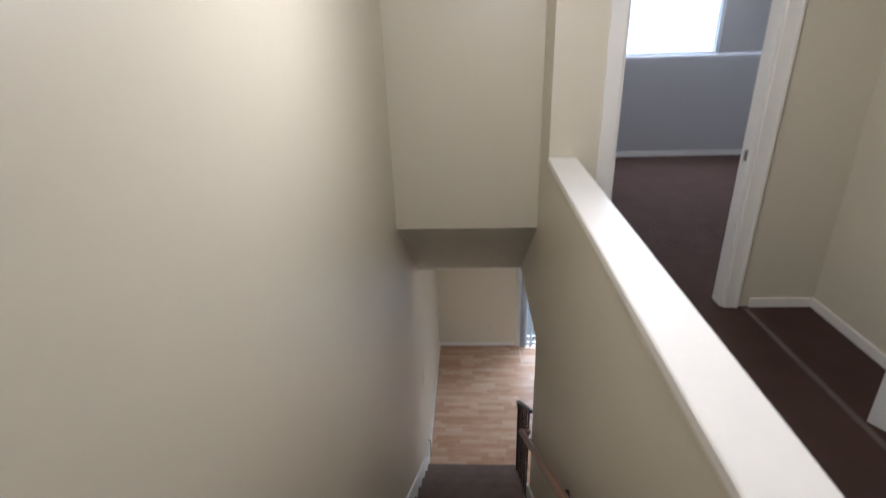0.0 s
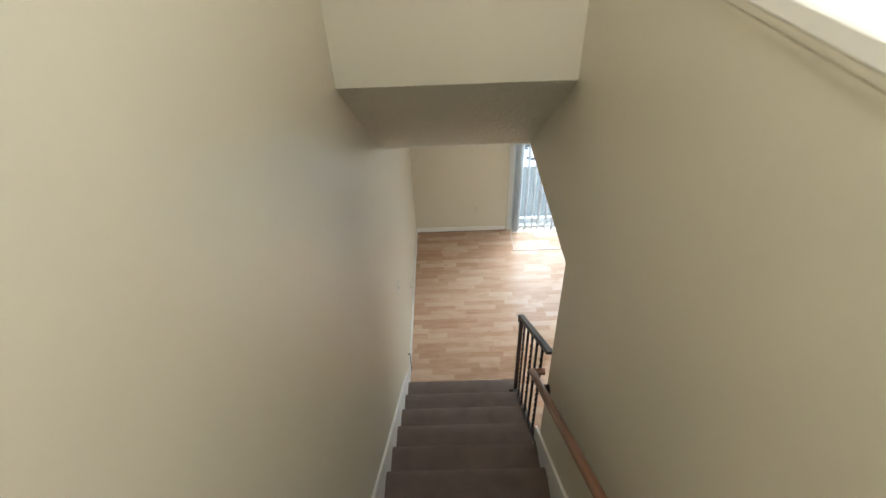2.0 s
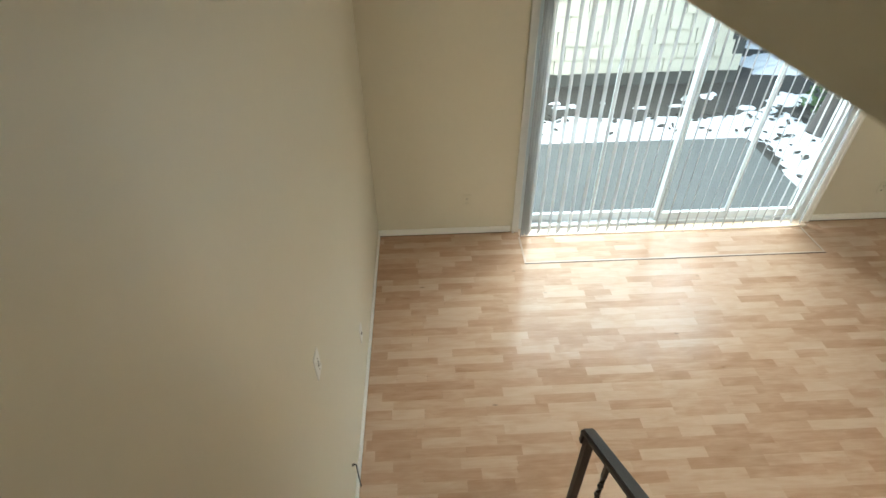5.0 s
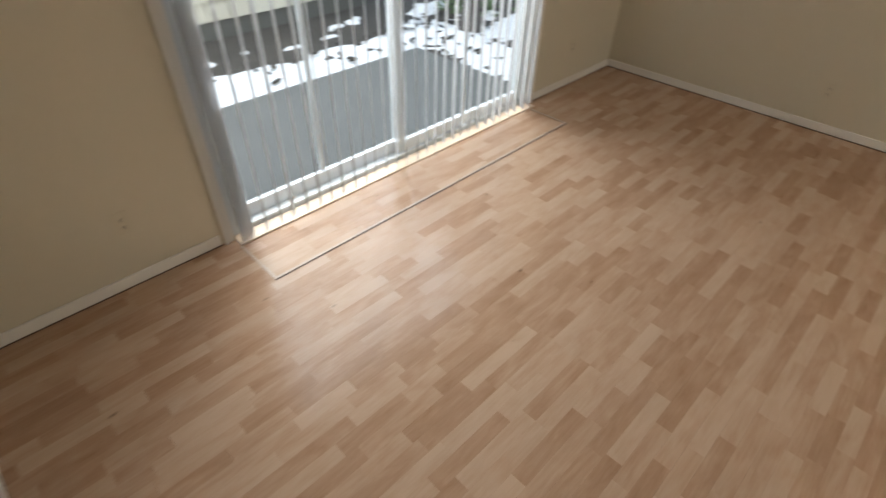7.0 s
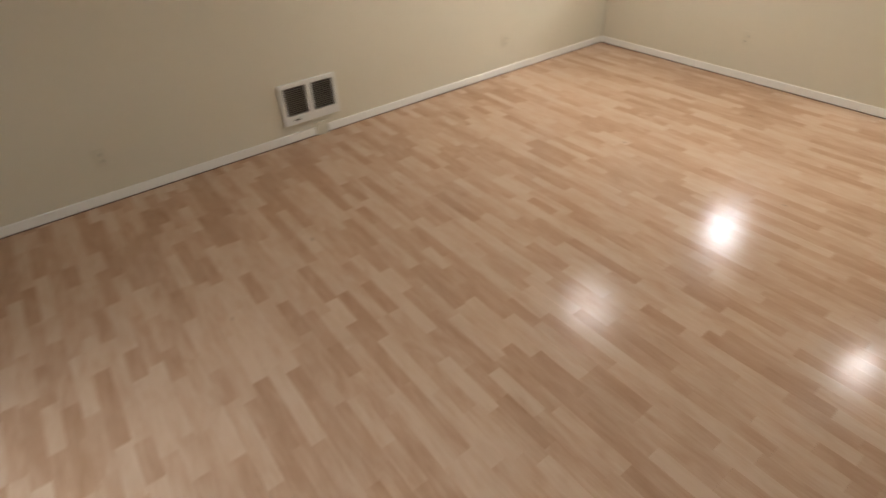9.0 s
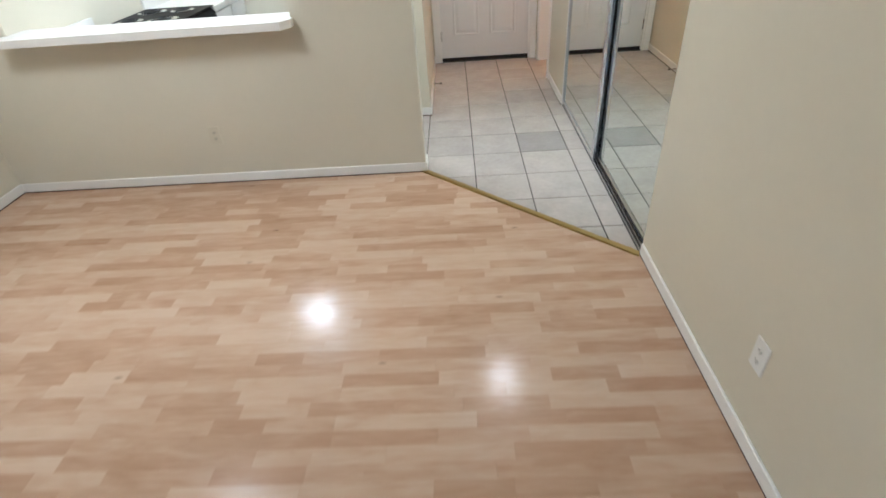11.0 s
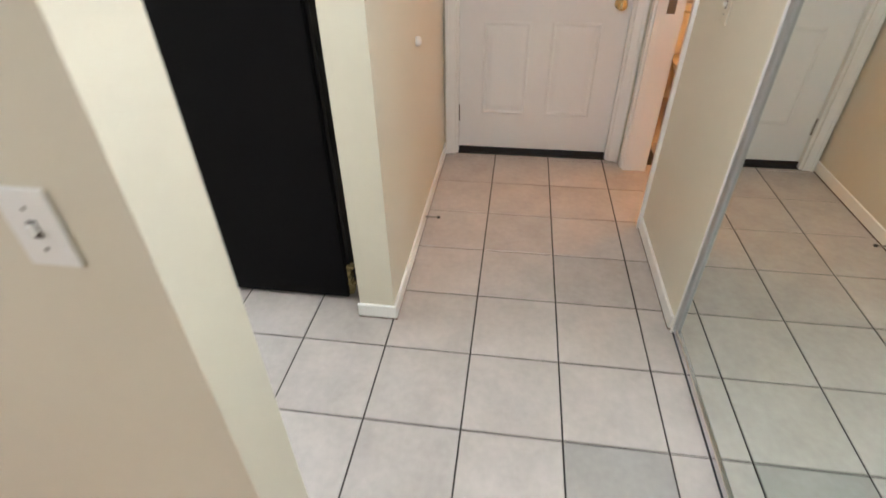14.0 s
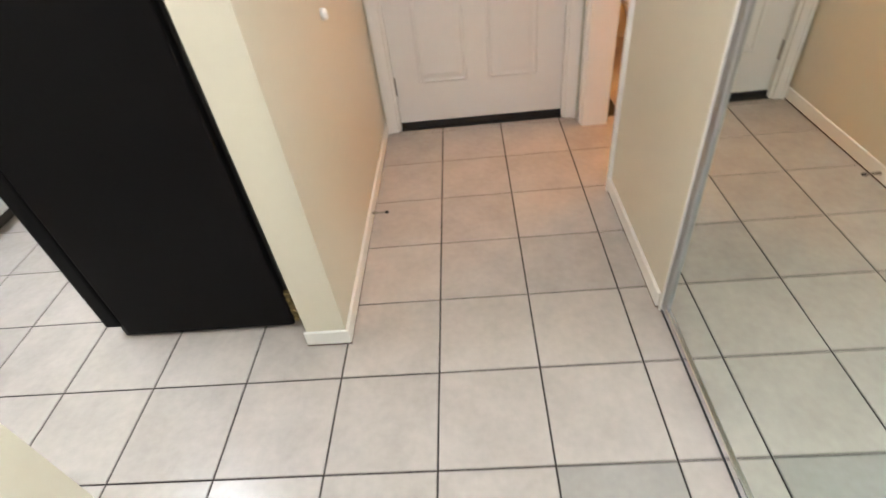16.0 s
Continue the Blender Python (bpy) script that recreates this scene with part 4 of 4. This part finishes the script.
dome_lamp(2.25, 2.08, ZC, "frosted dome lamp on the dining ceiling, lit", 0.21)
dome_lamp(0.12, 0.75, ZC, "frosted dome lamp on the hall ceiling, lit")
dome_lamp(2.1, -0.35, ZC, "frosted dome lamp on the kitchen ceiling, lit", 0.17)
dome_lamp(-0.72, 2.2, ZT, "frosted dome lamp above the stair head, lit")
dome_lamp(-1.3, -1.6, ZC, "amber bathroom dome lamp, lit", 0.13, SHADE_WARM)


# ---- bedroom window ----
def bedroom_window():
    w = tagged(part("window_1", boxes((WX0, WX0 + 0.04, 7.61, 7.69, WZ0, WZ1), (WX1 - 0.04, WX1, 7.61, 7.69, WZ0, WZ1), (WX0 + 0.04, WX1 - 0.04, 7.61, 7.69, WZ0, WZ0 + 0.035),
                                      (WX0 + 0.04, WX1 - 0.04, 7.61, 7.69, WZ1 - 0.035, WZ1)), ALU), "bright bedroom window with a white frame", "window", kind="structure")
    p = part("pane", boxes((WX0 + 0.04, WX1 - 0.04, 7.645, 7.651, WZ0 + 0.035, WZ1 - 0.035)), GLASS, w, "clear pane")
    p.visible_shadow = False
    return w


bedroom_window()

structure("backdrop", boxes((-1.0, 4.0, 8.6, 8.62, 3.4, 6.4)), glow("pale_sky_beyond", (0.80, 0.89, 1.0), 0.20), "pale bright sky beyond the bedroom window", "sky")


def coax_cable():
    g = thing("cable", XW + 0.014, 5.19, 0.10, "short black cable stub beside the stair skirt", "cable")
    pts = [Vector(p) for p in ((XW + 0.002, 5.19, 0.255), (XW + 0.016, 5.192, 0.262), (XW + 0.022, 5.194, 0.245), (XW + 0.019, 5.20, 0.18), (XW + 0.017, 5.205, 0.10), (XW + 0.018, 5.206, 0.0))]
    bm = bmesh.new()
    for a, e in zip(pts, pts[1:]):
        rod(bm, a, e, 0.0035, 8)
    sub("jacket", bm, RUBBER, g)
    sub("plug", rod(bmesh.new(), (XW + 0.001, 5.19, 0.255), (XW + 0.012, 5.191, 0.258), 0.007, 8), STEEL, g, "metal cable plug")
    return g


coax_cable()


# ---- outdoors ----
gm = bmesh.new()
box(gm, -300, 300, -300, 600, -0.6, -0.161)
structure("ground", gm, SOIL, "dark wet soil outside the patio door", "ground")
structure("patio", prism("z", -0.159, -0.06, [(-1.9, 7.561), (2.45, 7.561), (2.62, 7.95), (2.62, 9.12), (-1.9, 9.12)]), CONCRETE, "damp grey concrete patio slab", "patio")


def snow_patch(cx, cy, rx, ry, seed, h=0.05):
    rng = random.Random(seed)
    bm = bmesh.new()
    n, rings = 40, 6
    ph = [rng.uniform(0, 6.28) for _ in range(6)]
    rows = []
    for k in range(rings):
        f = 1 - k / rings
        row = []
        for i in range(n):
            a = 2 * math.pi * i / n
            wob = 1 + 0.16 * math.sin(2 * a + ph[0]) + 0.12 * math.sin(3 * a + ph[1]) + 0.10 * math.sin(5 * a + ph[2]) + 0.07 * math.sin(9 * a + ph[3]) + 0.05 * math.sin(14 * a + ph[4])
            z = -0.162 + h * (1 - f ** 3) + 0.012 * math.sin(7 * a + 5 * f + ph[5])
            row.append(bm.verts.new((cx + rx * f * wob * math.cos(a), cy + ry * f * wob * math.sin(a), z if k else -0.165)))
        rows.append(row)
    top = bm.verts.new((cx, cy, -0.162 + h))
    for a, b in zip(rows, rows[1:]):
        for i in range(n):
            bm.faces.new((a[i], a[(i + 1) % n], b[(i + 1) % n], b[i]))
    for i in range(n):
        bm.faces.new((rows[-1][i], rows[-1][(i + 1) % n], top))
    return tagged(part("snow_patch", bm, SNOW, None, "", True), "patch of old melting snow on dark soil", "snow", "snow patches")


rng = random.Random(11)
for i, (cx, cy, rx, ry) in enumerate(((-0.6, 9.55, 1.1, 0.40), (0.7, 9.56, 0.85, 0.42), (1.6, 9.50, 0.6, 0.36), (2.4, 9.56, 0.8, 0.42), (3.2, 9.45, 0.65, 0.48), (3.25, 8.75, 0.42, 0.42), (3.0, 8.25, 0.30, 0.30),
                                      (4.3, 9.0, 0.6, 0.5), (4.6, 11.6, 0.8, 0.5), (5.2, 12.6, 0.9, 0.5), (6.4, 10.6, 1.0, 0.6), (-1.8, 9.6, 0.6, 0.3),
                                      (3.7, 7.95, 0.4, 0.22), (6.0, 14.0, 1.5, 0.7), (3.9, 10.3, 0.35, 0.16))):
    snow_patch(cx, cy, rx, ry, i + 1, 0.06)
for i in range(16):
    snow_patch(rng.uniform(-0.8, 2.6), rng.uniform(10.0, 10.5), rng.uniform(0.03, 0.12), rng.uniform(0.02, 0.05), 120 + i, 0.02)
for i in range(30):
    snow_patch(rng.uniform(2.75, 4.4), rng.uniform(7.8, 10.6), rng.uniform(0.05, 0.16), rng.uniform(0.04, 0.10), 50 + i, 0.03)


def leaf_litter():
    rngl = random.Random(31)
    bm = bmesh.new()
    for k in range(150):
        x, y = rngl.uniform(2.72, 4.1), rngl.uniform(7.9, 10.1)
        if k % 3 == 0:
            x, y = rngl.uniform(-0.9, 2.9), rngl.uniform(9.35, 9.95)
        n, a0 = rngl.randrange(5, 8), rngl.uniform(0, 6.28)
        rx, ry = rngl.uniform(0.02, 0.085), rngl.uniform(0.012, 0.035)
        m = pose(x, y, -0.094 + rngl.uniform(0, 0.008), rngl.uniform(-8, 8), rngl.uniform(-8, 8), rngl.uniform(0, 360))
        ring = [m @ Vector((rx * rngl.uniform(0.6, 1.1) * math.cos(a0 + 6.283 * i / n), ry * rngl.uniform(0.6, 1.1) * math.sin(a0 + 6.283 * i / n), 0)) for i in range(n)]
        top, low = [bm.verts.new(v) for v in ring], [bm.verts.new(v - Vector((0, 0, 0.012))) for v in ring]
        bm.faces.new(top)
        bm.faces.new(low[::-1])
        for i in range(n):
            bm.faces.new((top[i], low[i], low[(i + 1) % n], top[(i + 1) % n]))
    return tagged(part("leaf_litter", bm, SOIL), "dark wet leaves and soil scattered over the snow", "leaves", kind="stuff")


leaf_litter()


def neighbour_house():
    y = 11.0
    g = thing("neighbour_house", 0.5, y, -0.16, "neighbouring house with cream shingle siding", "house")
    sub("wall", boxes((-6.0, 3.45, y + 0.03, y + 3, -0.16, 5.4)), FOUNDATION, g)
    sub("foundation", boxes((-6.0, 3.45, y, y + 0.03, -0.16, 0.03)), CONCRETE, g, "grey concrete foundation")
    sub("roof", prism("x", -6.4, 3.8, [(y - 0.4, 5.4), (y + 1.6, 6.6), (y + 3.6, 5.4)]), FENCE, g, "grey roof")
    rngs = random.Random(3)
    meshes = [mesh_of("shingle", prism("x", 0, w, [(-0.018, 0.0), (-0.018, 0.01), (0.0, 0.215), (0.028, 0.215), (0.028, 0.0)]), SHINGLE) for w in (0.24, 0.255, 0.27)]
    wall_ob = g.children[0]
    for r in range(11):
        x = -1.6 - rngs.uniform(0, 0.2)
        while x < 3.2:
            k = rngs.randrange(3)
            w = (0.24, 0.255, 0.27)[k]
            o = new("shingle", meshes[k])
            o.parent = wall_ob
            o.location = (x - 0.5, rngs.uniform(-0.003, 0.003), 0.03 + 0.16 + r * 0.195 + rngs.uniform(-0.004, 0.004))
            x += w + 0.012
    return g


neighbour_house()


def fence():
    g = thing("board_fence", 6.5, 13.5, -0.16, "weathered grey board fence behind the garden", "fence")
    for i in range(46):
        x = 3.5 + i * 0.15
        sub("board", boxes((x, x + 0.14, 14.5, 14.525, -0.15, 1.75)), FENCE, g)
    sub("rail", boxes((3.5, 10.4, 14.526, 14.57, 0.3, 0.4), (3.5, 10.4, 14.526, 14.57, 1.3, 1.4)), FENCE, g)


fence()


def tree(x, y, r, h, seed, label):
    g = thing("tree", x, y, -0.2, label, "tree", "garden trees")
    rngt = random.Random(seed)
    bm = bmesh.new()
    p = Vector((x, y, -0.2))
    pts = [(p.copy(), r * 1.5)]
    for i in range(1, 9):
        p = p + Vector((rngt.uniform(-0.04, 0.04), rngt.uniform(-0.04, 0.04), h / 8))
        pts.append((p.copy(), r * (1 - 0.08 * i)))
    for (a, ra), (b, rb) in zip(pts, pts[1:]):
        rod(bm, a, b, ra, 12, rb)
    tips = []
    for i in range(7):
        a, ra = pts[4 + i % 4]
        d = Vector((rngt.uniform(-1, 1), rngt.uniform(-1, 1), rngt.uniform(0.4, 1))).normalized()
        q = a + d * rngt.uniform(0.8, 1.5)
        rod(bm, a, q, ra * 0.45, 7, ra * 0.15)
        tips.append(q)
    sub("trunk", bm, BARK, g)
    cr = bmesh.new()
    for q in tips:
        for k in range(60):
            c = q + Vector((rngt.gauss(0, 0.35), rngt.gauss(0, 0.35), rngt.gauss(0, 0.3)))
            m = Matrix.Translation(c) @ Euler((rngt.uniform(0, 6), rngt.uniform(0, 6), rngt.uniform(0, 6))).to_matrix().to_4x4()
            vs = [cr.verts.new(m @ Vector(v)) for v in ((0, -0.05, 0), (0.025, 0, 0.006), (0, 0.06, 0), (-0.025, 0, 0.006))]
            cr.faces.new(vs)
    sub("crown", cr, LEAF, g)
    return g


tree(3.62, 9.3, 0.10, 3.4, 4, "grey garden tree trunk beside the patio")


def shrub(x, y, r, seed):
    rngt = random.Random(seed)
    bm = bmesh.new()
    for k in range(420):
        d = Vector((rngt.gauss(0, 1), rngt.gauss(0, 1), abs(rngt.gauss(0, 1)))).normalized() * r * rngt.uniform(0.35, 1.05)
        m = Matrix.Translation(Vector((x, y, -0.14)) + d) @ Euler((rngt.uniform(0, 6), rngt.uniform(0, 6), rngt.uniform(0, 6))).to_matrix().to_4x4()
        vs = [bm.verts.new(m @ Vector(v)) for v in ((0, -0.035, 0), (0.02, 0, 0.005), (0, 0.045, 0), (-0.02, 0, 0.005))]
        bm.faces.new(vs)
    g = thing("shrub", x, y, -0.15, "small green garden shrub in the soil", "shrub", "shrubs")
    sub("leaves", bm, LEAF, g)
    st = bmesh.new()
    for k in range(9):
        rod(st, (x, y, -0.2), (x + rngt.uniform(-r, r) * 0.7, y + rngt.uniform(-r, r) * 0.7, -0.1 + r * 0.6), 0.008, 5, 0.003)
    sub("stems", st, BARK, g)
    return g


shrub(4.25, 9.9, 0.42, 1)
shrub(5.0, 9.2, 0.5, 2)


# ---- floors: laminate strips ----
floor = structure("floor_laminate", prism("z", -0.06, -0.010, [(XW, Y1 - 0.2), (XO, Y1 - 0.2), (XO, 1.93), (0.664, YS), (XE, YS), (XE, YN), (XW, YN)]), SEAM_SHADOW,
                  "beech laminate floor with staggered strips", "floor")
ROW, GAP = 0.0655, 0.0003
lengths = (0.20, 0.26, 0.32, 0.38, 0.44)
strip_mesh = {l: mesh_of("strip", B(0, l - GAP, 0, ROW - GAP, -0.010, 0.0), WOOD) for l in lengths}
rngf = random.Random(21)
rest_v, rest_f = [], []
singles = 0


def add_rest(x0, x1, y0, y1, x0b=None):
    b = len(rest_v)
    rest_v.extend((x, y, z) for x, y in ((x0, y0), (x0 if x0b is None else x0b, y1), (x1, y0), (x1, y1)) for z in (-0.010, 0.0))
    rest_f.extend(tuple(b + i for i in f) for f in ((0, 1, 3, 2), (4, 6, 7, 5), (0, 4, 5, 1), (2, 3, 7, 6), (0, 2, 6, 4), (1, 5, 7, 3)))


def west_edge(y):
    """Where the laminate begins in x at this y: stair wall, brass strip or south wall."""
    if y > 3.83:
        return XW
    if y > 1.94:
        return XO
    return XO + 0.02 + (1.94 - y) * 1.065


y = YS
while y < YN:
    y2 = min(y + ROW, YN)
    xa = west_edge(y + ROW)
    if xa == XW and y < Y1 - 0.1:
        xa = -0.62
    x = xa - rngf.uniform(0, 0.3)
    while x < XE:
        l = rngf.choice(lengths)
        x0, x1 = max(x, xa), min(x + l, XE)
        whole = x0 == x and x1 == x + l and y2 - y > ROW - 1e-6
        if x1 - x0 > 0.004:
            if whole and singles < 300 and -0.35 < x < 1.6 and 4.3 < y < 6.3:
                o = new("strip", strip_mesh[l])
                o.parent = floor
                o.location = (x, y, 0)
                singles += 1
            else:
                slant = YS <= y < 1.94 and x0 == xa
                add_rest(west_edge(y) if slant else x0, max(x1 - GAP, west_edge(y) + 0.002) if slant else x1 - GAP, y, y2 - GAP, x0 if slant else None)
        x += l
    y += ROW
me = bpy.data.meshes.new("strips")
me.from_pydata(rest_v, [], rest_f)
me.materials.append(WOOD)
rest = new("strips", me)
rest.parent = floor
tagged(rest, kind="stuff")

# ---- floors: tiles ----
tile_floor = structure("floor_tile", prism("z", -0.06, -0.0035, [(-0.56, -1.84), (3.3, -1.84), (3.3, 0.886), (0.664, 0.886), (-0.46, 1.93), (-0.56, 1.93)]), GROUT,
                       "beige ceramic tile floor with dark grout", "floor")
bath_floor = structure("floor_bath", boxes((-2.2, -0.567, -2.85, -0.48, -0.06, -0.0035)), GROUT, "bathroom tile floor", "floor")
PITCH, JOINT = 0.333, 0.0056


def tile_bm(x0, x1, y0, y1):
    bm = bmesh.new()
    e = 0.0022
    lo = [bm.verts.new(p) for p in ((x0, y0, -0.006), (x1, y0, -0.006), (x1, y1, -0.006), (x0, y1, -0.006))]
    mi = [bm.verts.new(p) for p in ((x0, y0, -0.002), (x1, y0, -0.002), (x1, y1, -0.002), (x0, y1, -0.002))]
    hi = [bm.verts.new(p) for p in ((x0 + e, y0 + e, 0), (x1 - e, y0 + e, 0), (x1 - e, y1 - e, 0), (x0 + e, y1 - e, 0))]
    for a, b in ((lo, mi), (mi, hi)):
        for i in range(4):
            bm.faces.new((a[i], a[(i + 1) % 4], b[(i + 1) % 4], b[i]))
    bm.faces.new(hi)
    return bm


h = JOINT / 2
whole_tile = mesh_of("tile", tile_bm(h, PITCH - h, h, PITCH - h), TILE)
dark_tile = mesh_of("tile", tile_bm(h, PITCH - h, h, PITCH - h), TILE_GREY)
DIAG_N = Vector((1.045, 1.118, 0)).normalized()
DIAG_P = Vector((0.664, 0.888, 0))
for i in range(-7, 10):
    for j in range(-9, 6):
        x0, y0 = i * PITCH, j * PITCH
        bath = x0 + PITCH <= -0.56
        lim = (-2.2, -0.57, -2.85, -0.48) if bath else (-0.56, 3.185, -1.70, 1.93)
        if i == -2 and -5 <= j <= -3:
            lim = (-0.666, lim[1], lim[2], lim[3])
        if not bath and i >= 2:
            lim = (lim[0], lim[1], lim[2], 0.752)
        cx0, cx1 = max(x0 + h, lim[0]), min(x0 + PITCH - h, lim[1])
        cy0, cy1 = max(y0 + h, lim[2]), min(y0 + PITCH - h, lim[3])
        if cx1 - cx0 < 0.01 or cy1 - cy0 < 0.01:
            continue
        host = bath_floor if bath else tile_floor
        if not bath and cx0 > 0.80 and cy0 > 0.745:
            continue
        corners = [(Vector((x, y, 0)) - DIAG_P).dot(DIAG_N) for x in (cx0, cx1) for y in (cy0, cy1)]
        if not bath and min(corners) > 0 and (cy0 > 0.74):
            continue
        cut = not bath and max(corners) > 0 and cy1 > 0.74 and x0 < 0.64
        if cx1 - cx0 > PITCH - JOINT - 1e-6 and cy1 - cy0 > PITCH - JOINT - 1e-6 and not cut:
            o = new("tile", dark_tile if (i, j) == (-1, 1) else whole_tile)
            o.location = (x0, y0, 0)
        else:
            bm = tile_bm(cx0 - x0, cx1 - x0, cy0 - y0, cy1 - y0)
            if cut:
                bmesh.ops.bisect_plane(bm, geom=bm.verts[:] + bm.edges[:] + bm.faces[:], plane_co=DIAG_P - Vector((x0, y0, 0)) - DIAG_N * 0.004, plane_no=DIAG_N, clear_outer=True)
            o = new("tile", mesh_of("tile", bm, TILE))
            o.location = (x0, y0, 0)
        o.parent = host
